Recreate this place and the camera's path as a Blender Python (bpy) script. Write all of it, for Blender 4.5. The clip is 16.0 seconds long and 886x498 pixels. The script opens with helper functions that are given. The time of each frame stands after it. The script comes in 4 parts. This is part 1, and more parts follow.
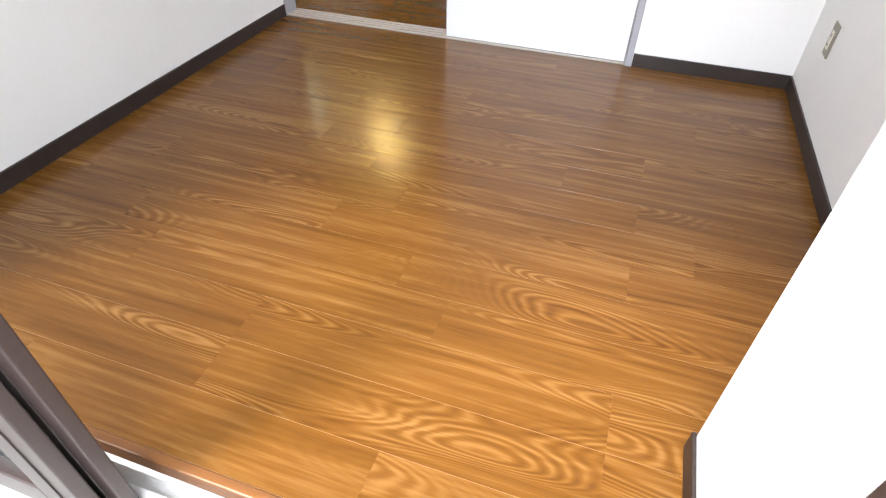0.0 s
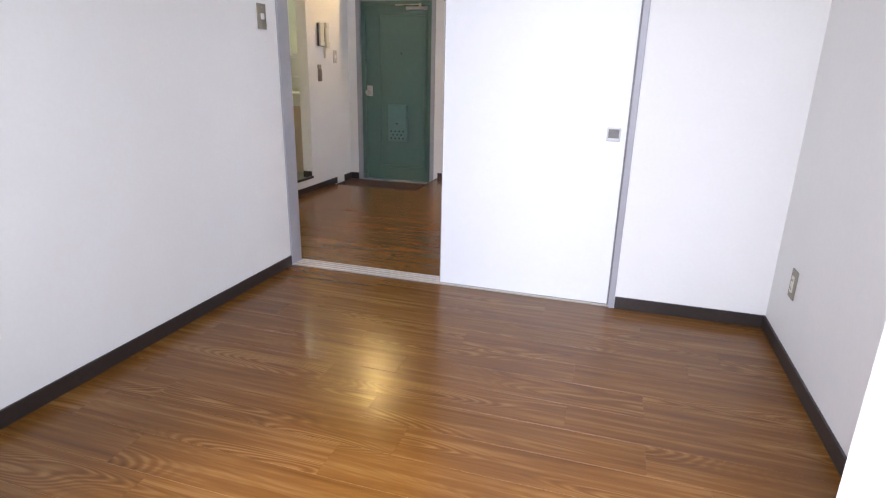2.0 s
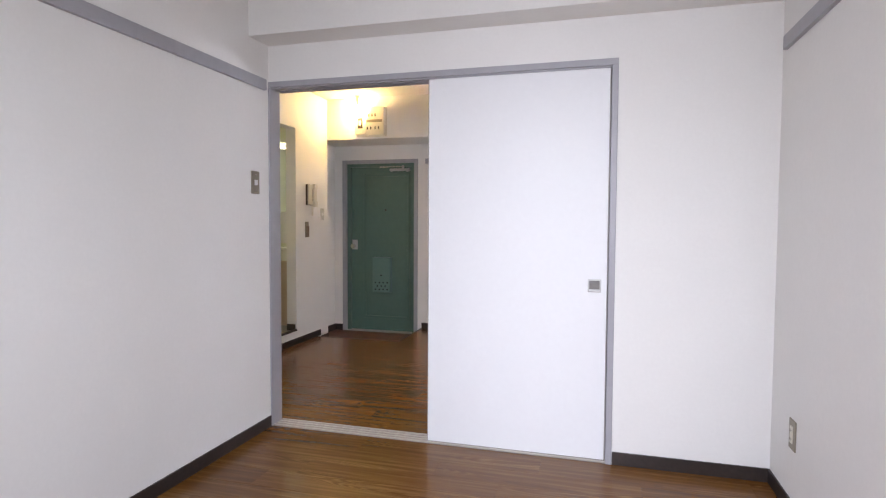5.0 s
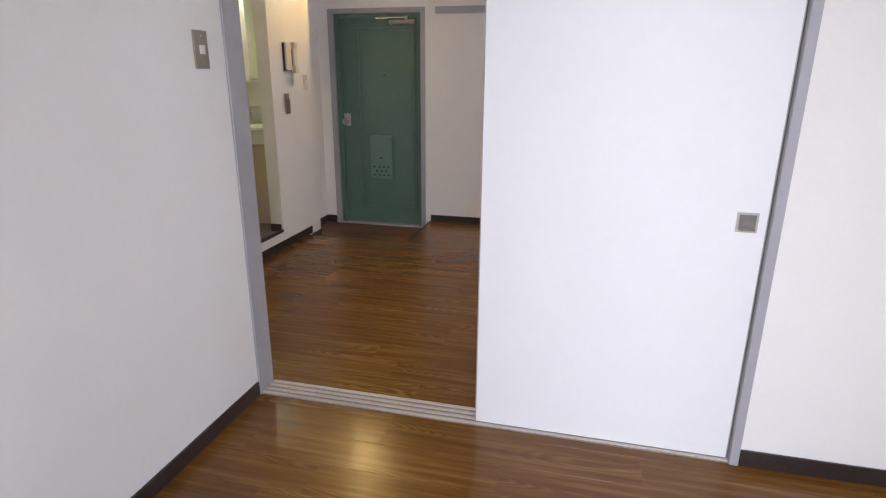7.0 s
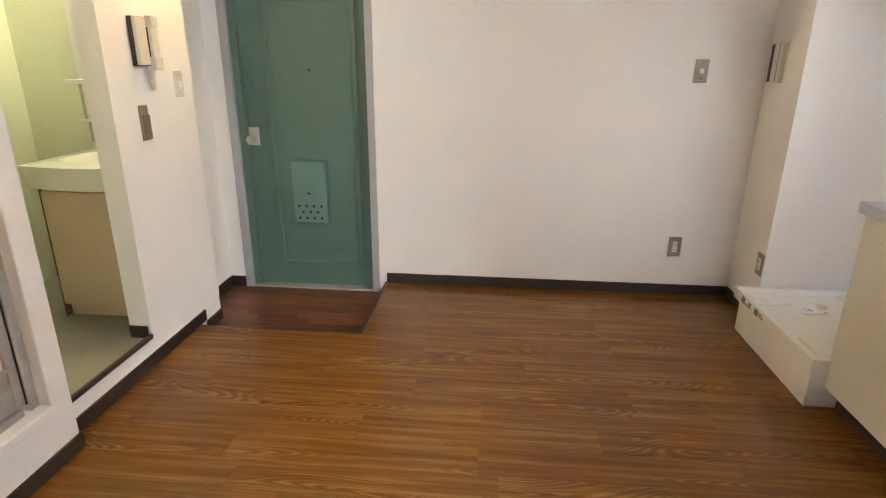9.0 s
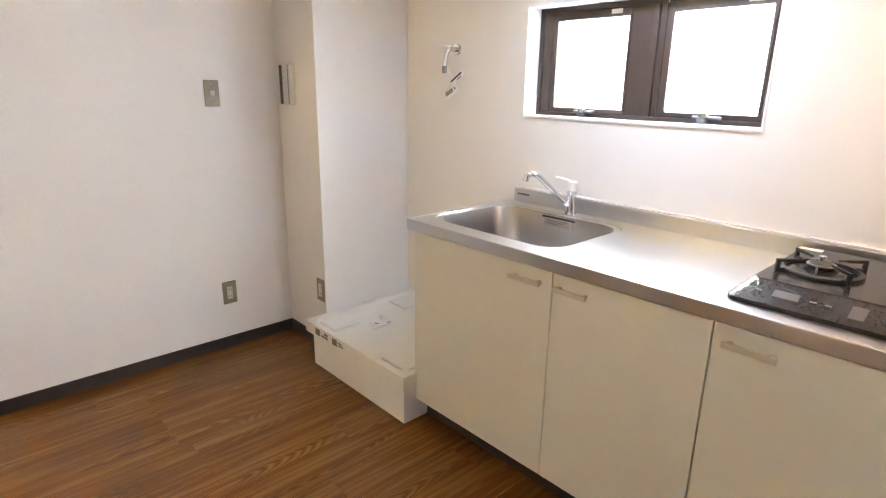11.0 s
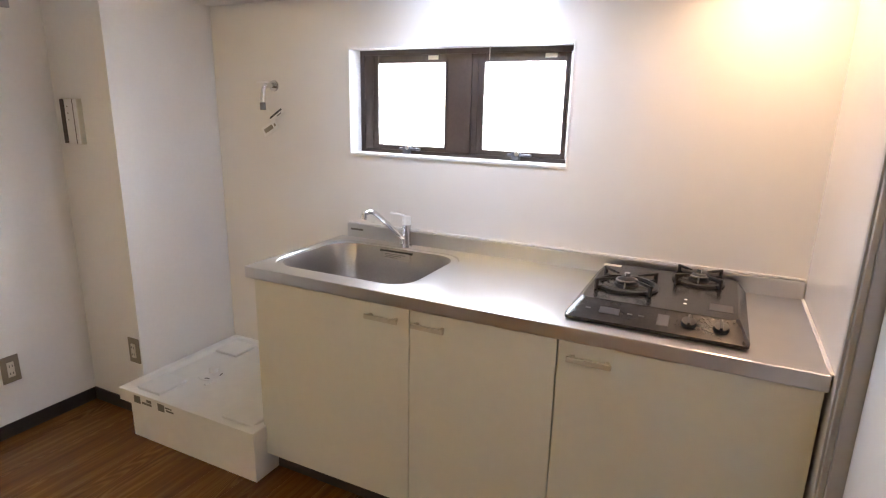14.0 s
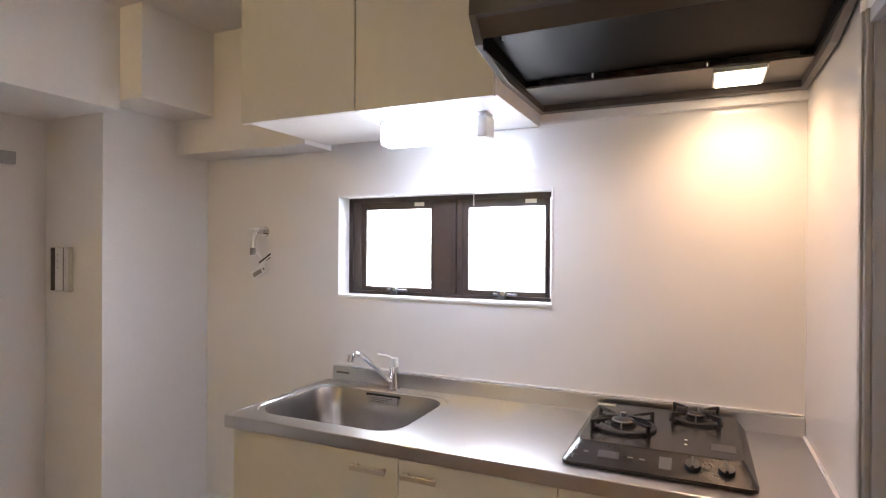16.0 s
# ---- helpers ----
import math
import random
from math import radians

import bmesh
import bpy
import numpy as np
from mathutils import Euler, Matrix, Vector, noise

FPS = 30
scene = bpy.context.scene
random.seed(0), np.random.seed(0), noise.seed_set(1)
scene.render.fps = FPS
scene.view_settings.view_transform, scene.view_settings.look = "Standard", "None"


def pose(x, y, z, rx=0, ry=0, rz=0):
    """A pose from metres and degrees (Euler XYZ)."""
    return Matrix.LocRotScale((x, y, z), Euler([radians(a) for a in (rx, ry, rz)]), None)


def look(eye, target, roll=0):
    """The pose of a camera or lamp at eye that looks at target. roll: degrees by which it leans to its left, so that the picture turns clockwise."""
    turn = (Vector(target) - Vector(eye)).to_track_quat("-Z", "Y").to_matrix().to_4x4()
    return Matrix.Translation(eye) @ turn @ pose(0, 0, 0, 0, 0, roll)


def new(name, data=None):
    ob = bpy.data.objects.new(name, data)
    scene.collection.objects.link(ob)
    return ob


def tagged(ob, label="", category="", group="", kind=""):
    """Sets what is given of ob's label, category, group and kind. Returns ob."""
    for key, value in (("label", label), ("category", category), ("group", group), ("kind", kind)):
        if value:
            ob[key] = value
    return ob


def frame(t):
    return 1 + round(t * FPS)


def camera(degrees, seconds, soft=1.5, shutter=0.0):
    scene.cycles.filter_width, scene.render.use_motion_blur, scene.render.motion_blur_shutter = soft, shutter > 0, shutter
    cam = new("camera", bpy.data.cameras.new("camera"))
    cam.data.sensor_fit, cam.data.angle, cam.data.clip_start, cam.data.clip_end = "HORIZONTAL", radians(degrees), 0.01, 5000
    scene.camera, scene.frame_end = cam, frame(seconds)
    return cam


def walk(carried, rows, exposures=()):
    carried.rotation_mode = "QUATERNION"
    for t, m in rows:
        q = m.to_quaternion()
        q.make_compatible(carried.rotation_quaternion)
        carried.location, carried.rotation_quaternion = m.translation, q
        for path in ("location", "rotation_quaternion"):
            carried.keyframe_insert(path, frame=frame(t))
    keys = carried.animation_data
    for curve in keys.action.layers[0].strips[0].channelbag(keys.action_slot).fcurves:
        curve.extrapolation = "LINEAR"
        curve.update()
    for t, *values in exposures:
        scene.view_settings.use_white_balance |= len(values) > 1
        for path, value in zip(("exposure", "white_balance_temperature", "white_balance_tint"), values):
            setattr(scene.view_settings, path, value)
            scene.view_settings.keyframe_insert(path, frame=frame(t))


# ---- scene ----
cam = camera(76.5, 16.0, soft=1.2)
PATH = [
    (0, (1.838, -2.715, 1.095), (1.373, -1.291, -0.23), 1.3),
    (0.5, (1.855, -2.71, 1.116), (1.38, -1.284, -0.203), 1.0),
    (1, (1.817, -2.737, 1.164), (1.325, -1.178, 0.013), 1.3),
    (1.5, (1.806, -2.753, 1.161), (1.257, -0.988, 0.396), 1.0),
    (2, (1.802, -2.76, 1.115), (1.243, -0.937, 0.514), 1.3),
    (2.5, (1.788, -2.749, 1.139), (1.223, -0.884, 0.69), 1.2),
    (3, (1.788, -2.753, 1.149), (1.213, -0.838, 1.099), 1.2),
    (3.5, (1.778, -2.759, 1.141), (1.219, -0.857, 1.406), 1.1),
    (4, (1.779, -2.76, 1.141), (1.231, -0.868, 1.489), 0.8),
    (4.5, (1.769, -2.76, 1.128), (1.234, -0.851, 1.39), 0.5),
    (5, (1.785, -2.765, 1.151), (1.252, -0.839, 1.058), 0.3),
    (5.2, (1.757, -2.777, 1.137), (1.251, -0.857, 0.897), 0.2),
    (7.3, (1.224, -1.564, 1.33), (0.763, 0.284, 0.721), 0.3),
    (7.5, (1.197, -1.371, 1.356), (0.702, 0.463, 0.732), -0.1),
    (8, (0.903, -0.94, 1.322), (0.457, 0.907, 0.7), -0.3),
    (8.5, (0.679, -0.552, 1.293), (0.312, 1.316, 0.68), 0.3),
    (9, (0.602, -0.258, 1.349), (0.428, 1.629, 0.712), 0.4),
    (9.5, (0.682, -0.045, 1.329), (0.755, 1.85, 0.694), 0.2),
    (10, (0.731, 0.133, 1.344), (1.273, 1.955, 0.724), 0.6),
    (10.2, (0.718, 0.177, 1.342), (1.447, 1.939, 0.737), 0.6),
    (12.3, (0.54, 0.312, 1.403), (2.228, 1.227, 0.844), 1.7),
    (12.5, (0.568, 0.311, 1.409), (2.266, 1.205, 0.844), 1.7),
    (13, (0.55, 0.337, 1.422), (2.255, 1.218, 0.859), 1.5),
    (13.5, (0.484, 0.408, 1.447), (2.205, 1.25, 0.874), 1.4),
    (14, (0.513, 0.405, 1.442), (2.254, 1.256, 0.948), 1.2),
    (14.5, (0.521, 0.421, 1.437), (2.298, 1.272, 1.09), 1.0),
    (15, (0.518, 0.419, 1.445), (2.317, 1.268, 1.244), 0.7),
    (15.5, (0.504, 0.415, 1.437), (2.317, 1.259, 1.389), 0.6),
    (16, (0.501, 0.417, 1.447), (2.32, 1.248, 1.441), 0.3),
]
walk(cam, [(t, look(eye, target, roll)) for t, eye, target, roll in PATH],
     exposures=[(0.0, 0.46, 6450, 11), (0.5, 0.4, 6300, 11.5), (1.0, 0.32, 6180, 14), (1.5, 0.24, 6080, 16), (2.0, 0.2, 6080, 17), (2.5, 0.14, 6130, 17.5), (3.0, 0.0, 6180, 17.5), (4.0, -0.03, 6500, 14.5), (5.0, -0.05, 6280, 17.5), (7.5, -0.08, 6400, 15.5), (8.0, 0.12, 6600, 12.5), (8.5, 0.45, 6850, 11),
                (9.0, 0.85, 6700, 9.5), (9.5, 1.15, 6600, 9.5), (10.0, 1.4, 6400, 10), (10.6, 1.3, 6400, 10.5), (12.0, 0.6, 6400, 12), (12.5, 0.6, 6420, 13), (14.0, 0.5, 6400, 13.5), (14.5, 0.31, 6400, 14), (15.0, 0.22, 6380, 15), (16.0, 0.18, 6380, 16)])

# ---- world, daylight and lamps ----
world = bpy.data.worlds.new("sky")
scene.world = world
world.use_nodes = True
wn = world.node_tree.nodes
sky = wn.new("ShaderNodeTexSky")
sky.sky_type, sky.sun_disc = "NISHITA", False
sky.sun_elevation, sky.sun_rotation = radians(57), radians(212)
world.node_tree.links.new(sky.outputs[0], wn["Background"].inputs[0])
wn["Background"].inputs[1].default_value = 0.12

sun = new("sun", bpy.data.lights.new("sun", "SUN"))
sun.data.energy, sun.data.angle, sun.data.color = 5.0, radians(13), (1, 0.96, 0.9)
sun.matrix_world = look((0.30, -4.67, 3.8), (1.6, -2.6, 0))


def lamp(name, kind, energy, color, m, size=0.1, size_y=0.0):
    data = bpy.data.lights.new(name, kind)
    data.energy, data.color = energy, color
    if kind == "AREA":
        data.shape, data.size, data.size_y = "RECTANGLE", size, size_y or size
    else:
        data.shadow_soft_size = size
    ob = new(name, data)
    ob.matrix_world = m
    return ob


# sky light through the balcony window, through the kitchen window, and the lamps of the rooms
lamp("balcony_daylight", "AREA", 80, (0.90, 0.94, 1.0), look((1.66, -3.2, 1.9), (1.62, -1.0, 0.4)), 1.3, 1.4).data.spread = radians(130)
lamp("kitchen_tube_light", "AREA", 3.3, (0.60, 0.73, 1.0), pose(2.25, 1.26, 1.797), 0.07, 0.34)
lamp("hood_halogen", "AREA", 2.3, (1.0, 0.60, 0.34), pose(2.37, 0.315, 1.945), 0.15, 0.12).data.spread = radians(140)
lamp("washroom_light", "AREA", 5.0, (1.0, 0.94, 0.60), pose(-1.40, 2.52, 2.02), 0.35, 0.12)
lamp("bathroom_light", "POINT", 26, (1.0, 0.77, 0.55), pose(-1.5, 0.7, 1.9), 0.08)


# ---- materials ----
def material(name, color, rough=0.5, metal=0.0, spread=0.06, scale=30.0, bump=0.0, bump_scale=200.0, coat=0.0, stretch=(1, 1, 1), spec=0.5, per_object=0.0):
    m = bpy.data.materials.new(name)
    m.use_nodes = True
    n, l = m.node_tree.nodes, m.node_tree.links
    b = n["Principled BSDF"]
    b.inputs["Roughness"].default_value, b.inputs["Metallic"].default_value = rough, metal
    b.inputs["Coat Weight"].default_value, b.inputs["Specular IOR Level"].default_value = coat, spec
    co, mp = n.new("ShaderNodeTexCoord"), n.new("ShaderNodeMapping")
    mp.inputs["Scale"].default_value = stretch
    l.new(co.outputs["Object"], mp.inputs[0])
    big, fine, mix = n.new("ShaderNodeTexNoise"), n.new("ShaderNodeTexNoise"), n.new("ShaderNodeMath")
    big.inputs["Scale"].default_value, fine.inputs["Scale"].default_value = scale * 0.08, scale
    for t in (big, fine):
        t.inputs["Detail"].default_value = 5
        l.new(mp.outputs[0], t.inputs[0])
    mix.operation = "MULTIPLY"
    l.new(big.outputs[0], mix.inputs[0]), l.new(fine.outputs[0], mix.inputs[1])
    ramp = n.new("ShaderNodeValToRGB")
    lo, hi = ([max(0.0, c * (1 + s * spread)) for c in color] + [1] for s in (-1, 1))
    ramp.color_ramp.elements[0].position, ramp.color_ramp.elements[1].position = 0.12, 0.40
    ramp.color_ramp.elements[0].color, ramp.color_ramp.elements[1].color = lo, hi
    l.new(mix.outputs[0], ramp.inputs[0]), l.new(ramp.outputs[0], b.inputs["Base Color"])
    rr = n.new("ShaderNodeMapRange")
    rr.inputs[3].default_value, rr.inputs[4].default_value = max(0.02, rough - 0.05), min(1, rough + 0.05)
    l.new(big.outputs[0], rr.inputs[0]), l.new(rr.outputs[0], b.inputs["Roughness"])
    if bump:
        bt, bn = n.new("ShaderNodeTexNoise"), n.new("ShaderNodeBump")
        bt.inputs["Scale"].default_value, bt.inputs["Detail"].default_value = bump_scale, 3
        bn.inputs["Strength"].default_value, bn.inputs["Distance"].default_value = bump, 0.002
        l.new(mp.outputs[0], bt.inputs[0]), l.new(bt.outputs[0], bn.inputs["Height"]), l.new(bn.outputs[0], b.inputs["Normal"])
    return m


def glow(name, color, strength):
    m = bpy.data.materials.new(name)
    m.use_nodes = True
    b = m.node_tree.nodes["Principled BSDF"]
    b.inputs["Base Color"].default_value = (*color, 1)
    b.inputs["Emission Color"].default_value, b.inputs["Emission Strength"].default_value = (*color, 1), strength
    return m


def wood_floor(name, dark, mid, light, rough, rings=15.0, vary=0.04):
    """Oak-print planks along x: wandering growth lines with cathedral loops, fine pores, one tone a plank."""
    m = bpy.data.materials.new(name)
    m.use_nodes = True
    n, l = m.node_tree.nodes, m.node_tree.links
    b = n["Principled BSDF"]
    b.inputs["Specular IOR Level"].default_value = 0.31
    co, info = n.new("ShaderNodeTexCoord"), n.new("ShaderNodeObjectInfo")

    def math_(op, a, c):
        k = n.new("ShaderNodeMath")
        k.operation = op
        for i, v in enumerate((a, c)):
            if isinstance(v, (int, float)):
                k.inputs[i].default_value = v
            else:
                l.new(v, k.inputs[i])
        return k.outputs[0]

    shift = n.new("ShaderNodeCombineXYZ")
    l.new(math_("MULTIPLY", info.outputs["Random"], 37.0), shift.inputs[0])
    l.new(math_("MULTIPLY", info.outputs["Random"], 91.0), shift.inputs[1])
    l.new(math_("MULTIPLY", info.outputs["Random"], 13.0), shift.inputs[2])
    add = n.new("ShaderNodeVectorMath")
    l.new(co.outputs["Object"], add.inputs[0]), l.new(shift.outputs[0], add.inputs[1])

    def noise_(sx, sy, detail, src=None):
        mp, t = n.new("ShaderNodeMapping"), n.new("ShaderNodeTexNoise")
        mp.inputs["Scale"].default_value = (sx, sy, 1)
        t.inputs["Scale"].default_value, t.inputs["Detail"].default_value = 1.0, detail
        l.new(src or add.outputs[0], mp.inputs[0]), l.new(mp.outputs[0], t.inputs[0])
        return t.outputs[0]

    def range_(v, a, c, lo, hi):
        k = n.new("ShaderNodeMapRange")
        k.interpolation_type = "SMOOTHSTEP"
        k.inputs[1].default_value, k.inputs[2].default_value, k.inputs[3].default_value, k.inputs[4].default_value = a, c, lo, hi
        l.new(v, k.inputs[0])
        return k.outputs[0]

    field = noise_(1.25, 8.0, 0.5)
    wob = noise_(5, 40, 3)
    lines = math_("ADD", math_("MULTIPLY", field, rings * 6.2), math_("MULTIPLY", wob, 2.2))
    band = math_("SINE", lines, 0.0)
    loops = range_(field, 0.50, 0.64, 0.12, 1.0)
    pores = noise_(8, 300, 2)
    streak = noise_(1.9, 44, 3.5)
    cloud = noise_(1.6, 6, 1)
    tone = math_("ADD", 0.5, math_("MULTIPLY", math_("SUBTRACT", streak, 0.5), 0.64))
    tone = math_("ADD", tone, math_("MULTIPLY", math_("MULTIPLY", band, loops), 0.11))
    tone = math_("ADD", tone, math_("MULTIPLY", math_("SUBTRACT", pores, 0.5), 0.14))
    tone = math_("ADD", tone, math_("MULTIPLY", math_("SUBTRACT", cloud, 0.5), 0.25))
    tone = math_("ADD", tone, math_("MULTIPLY", math_("SUBTRACT", info.outputs["Random"], 0.5), vary))
    ramp = n.new("ShaderNodeValToRGB")
    e = ramp.color_ramp.elements
    e[0].position, e[1].position = 0.26, 0.78
    e[0].color, e[1].color = (*dark, 1), (*light, 1)
    k = e.new(0.5)
    k.color = (*mid, 1)
    l.new(tone, ramp.inputs[0]), l.new(ramp.outputs[0], b.inputs["Base Color"])
    rr = n.new("ShaderNodeMapRange")
    rr.inputs[1].default_value, rr.inputs[2].default_value = 0.3, 0.8
    rr.inputs[3].default_value, rr.inputs[4].default_value = rough - 0.01, rough + 0.03
    l.new(streak, rr.inputs[0]), l.new(rr.outputs[0], b.inputs["Roughness"])
    bn = n.new("ShaderNodeBump")
    bn.inputs["Strength"].default_value, bn.inputs["Distance"].default_value = 0.010, 0.0005
    l.new(tone, bn.inputs["Height"]), l.new(bn.outputs[0], b.inputs["Normal"])
    return m


WALL = material("wallpaper", (0.80, 0.783, 0.757), 0.75, spread=0.015, scale=60, bump=0.25, bump_scale=420)
CEIL = material("ceiling_paper", (0.76, 0.745, 0.725), 0.85, spread=0.015, scale=50, bump=0.25, bump_scale=300)
TRIM = material("grey_lavender_paint", (0.36, 0.355, 0.38), 0.45, spread=0.04, scale=25, bump=0.05)
EDGE = material("taupe_edge", (0.34, 0.315, 0.295), 0.5, spread=0.05, scale=25)
PANEL = material("white_door_skin", (0.80, 0.80, 0.81), 0.5, spread=0.012, scale=40, bump=0.06, bump_scale=250)
BASE = material("dark_vinyl_base", (0.030, 0.021, 0.018), 0.45, spread=0.25, scale=60)
OAK = wood_floor("oak_print_floor", (0.080, 0.0295, 0.0054), (0.130, 0.0530, 0.0098), (0.240, 0.116, 0.0335), 0.22, 34.0)
ENTRY_WOOD = wood_floor("entry_floor", (0.044, 0.014, 0.007), (0.100, 0.036, 0.016), (0.175, 0.070, 0.032), 0.34, 14.0, 0.35)
SUBFLOOR = material("floor_joint", (0.24, 0.115, 0.036), 0.7)
# floor track: shade in the grooves and light on the ridges as two tones
TRACK_SHADED = material("shaded_track_beige", (0.25, 0.21, 0.18), 0.5, spread=0.05, scale=40)
TRACK_LIT = material("lit_track_beige", (0.47, 0.42, 0.38), 0.4, spread=0.04, scale=40)
BRONZE = material("bronze_aluminium", (0.045, 0.030, 0.026), 0.45, metal=0.1, spread=0.15, scale=80)
ALU = material("silver_aluminium", (0.48, 0.47, 0.46), 0.38, metal=0.6, spread=0.06, scale=60)
STEEL = material("stainless_steel", (0.62, 0.615, 0.625), 0.29, metal=1.0, spread=0.03, scale=9)
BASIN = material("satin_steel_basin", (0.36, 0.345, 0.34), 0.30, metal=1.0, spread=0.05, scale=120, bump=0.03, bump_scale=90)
CHROME = material("chrome", (0.75, 0.75, 0.75), 0.08, metal=1.0, spread=0.02)
GREEN = material("teal_green_door_paint", (0.085, 0.152, 0.124), 0.42, spread=0.06, scale=18, bump=0.06, bump_scale=120)
GREEN_BOX = material("teal_mailbox_paint", (0.115, 0.205, 0.178), 0.4, spread=0.05, scale=25)
CREAM = material("cream_cabinet_laminate", (0.645, 0.64, 0.585), 0.40, spread=0.02, scale=30, bump=0.02)
GLOSSPANEL = material("glossy_kitchen_panel", (0.80, 0.775, 0.74), 0.10, spread=0.012, scale=8, bump=0.012, bump_scale=9, coat=0.3)
WHITE = material("white_plastic", (0.78, 0.77, 0.75), 0.35, spread=0.02)
IVORY = material("ivory_plastic", (0.66, 0.62, 0.52), 0.4, spread=0.03)
PLATE = material("champagne_metal_plate", (0.27, 0.235, 0.18), 0.5, metal=0.2, spread=0.06, scale=120)
BLACK = material("black_plastic", (0.012, 0.012, 0.013), 0.5, spread=0.2)
DARKBROWN = material("dark_brown_plastic", (0.045, 0.028, 0.020), 0.4, spread=0.1)
STOVE = material("charcoal_enamel", (0.024, 0.020, 0.018), 0.22, spread=0.3, scale=160, coat=0.0, spec=0.38)
IRON = material("black_cast_iron", (0.014, 0.013, 0.013), 0.5, spread=0.2, bump=0.2, bump_scale=300)
HOOD = material("dark_taupe_hood_paint", (0.075, 0.066, 0.060), 0.42, spread=0.06)
HOODGREY = material("brushed_grey_channel", (0.14, 0.132, 0.126), 0.4, metal=0.5, spread=0.08, scale=50)
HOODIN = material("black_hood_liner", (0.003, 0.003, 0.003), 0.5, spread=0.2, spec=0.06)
PAN = material("white_drain_pan", (0.76, 0.75, 0.72), 0.3, spread=0.03, scale=20)
GREYTAG = material("grey_print", (0.16, 0.15, 0.14), 0.5, spread=0.2)
VINYL = material("grey_green_vinyl_floor", (0.25, 0.24, 0.20), 0.5, spread=0.10, scale=70)
WASHWALL = material("pale_washroom_wall", (0.73, 0.75, 0.60), 0.55, spread=0.02)
CERAMIC = material("white_ceramic", (0.80, 0.80, 0.74), 0.12, spread=0.01)
SLAB = material("balcony_concrete", (0.55, 0.55, 0.53), 0.8, spread=0.1, scale=40, bump=0.3)
MIRROR = material("mirror_silver", (0.85, 0.87, 0.85), 0.03, metal=1.0, spread=0.0)
BULB = glow("warm_bulb_glow", (1.0, 0.67, 0.22), 500.0)
TUBE = glow("cool_tube_glow", (0.72, 0.82, 1.0), 13.0)
HALO = glow("warm_halogen_glow", (1.0, 0.80, 0.55), 17.0)
DAY = glow("white_daylight_backdrop", (0.93, 0.96, 1.0), 29.0)


def glass(name, color, rough, ior=1.45):
    m = bpy.data.materials.new(name)
    m.use_nodes = True
    b = m.node_tree.nodes["Principled BSDF"]
    b.inputs["Base Color"].default_value = (*color, 1)
    b.inputs["Roughness"].default_value, b.inputs["Transmission Weight"].default_value, b.inputs["IOR"].default_value = rough, 1.0, ior
    return m




def tinted_pane(name, tint, gloss):
    """Figured glass that lets part of the daylight through."""
    m = bpy.data.materials.new(name)
    m.use_nodes = True
    n, l = m.node_tree.nodes, m.node_tree.links
    t, mix = n.new("ShaderNodeBsdfTransparent"), n.new("ShaderNodeMixShader")
    t.inputs[0].default_value = (*tint, 1)
    b = n["Principled BSDF"]
    b.inputs["Base Color"].default_value, b.inputs["Roughness"].default_value = (0.75, 0.79, 0.80, 1), 0.2
    mix.inputs[0].default_value = gloss
    l.new(t.outputs[0], mix.inputs[1]), l.new(b.outputs[0], mix.inputs[2])
    l.new(mix.outputs[0], n["Material Output"].inputs[0])
    return m


FIGURED = tinted_pane("figured_balcony_glass", (0.95, 0.96, 0.96), 0.04)
FROST = glass("frosted_glass", (0.95, 0.97, 0.98), 0.35)


def frosted_plastic():
    m = bpy.data.materials.new("frosted_peach_panel")
    m.use_nodes = True
    n, l = m.node_tree.nodes, m.node_tree.links
    out = n["Material Output"]
    d, t, mix = n.new("ShaderNodeBsdfDiffuse"), n.new("ShaderNodeBsdfTranslucent"), n.new("ShaderNodeMixShader")
    nz, co, ramp = n.new("ShaderNodeTexNoise"), n.new("ShaderNodeTexCoord"), n.new("ShaderNodeValToRGB")
    nz.inputs["Scale"].default_value = 300
    ramp.color_ramp.elements[0].color, ramp.color_ramp.elements[1].color = (0.70, 0.56, 0.46, 1), (0.78, 0.64, 0.54, 1)
    l.new(co.outputs["Object"], nz.inputs[0]), l.new(nz.outputs[0], ramp.inputs[0])
    l.new(ramp.outputs[0], d.inputs[0]), l.new(ramp.outputs[0], t.inputs[0])
    mix.inputs[0].default_value = 0.7
    l.new(d.outputs[0], mix.inputs[1]), l.new(t.outputs[0], mix.inputs[2]), l.new(mix.outputs[0], out.inputs[0])
    return m


PEACH = frosted_plastic()


# ---- mesh helpers ----
def box(bm, lo, hi, bevel=0.0, seg=2):
    lo, hi = Vector(lo), Vector(hi)
    made = bmesh.ops.create_cube(bm, size=1.0, matrix=Matrix.Translation((lo + hi) / 2) @ Matrix.Diagonal((*(hi - lo), 1)))
    if bevel:
        edges = {e for v in made["verts"] for e in v.link_edges}
        bmesh.ops.bevel(bm, geom=list(edges), offset=bevel, segments=seg, affect="EDGES", profile=0.5)
    return bm


def boxes(*spans, bevel=0.0):
    bm = bmesh.new()
    for lo, hi in spans:
        box(bm, lo, hi, bevel)
    return bm


def tube(bm, a, b, r, r2=None, n=20):
    a, b = Vector(a), Vector(b)
    turn = (b - a).to_track_quat("Z", "Y").to_matrix().to_4x4()
    bmesh.ops.create_cone(bm, cap_ends=True, segments=n, radius1=r, radius2=r if r2 is None else r2, depth=(b - a).length, matrix=Matrix.Translation((a + b) / 2) @ turn)
    return bm


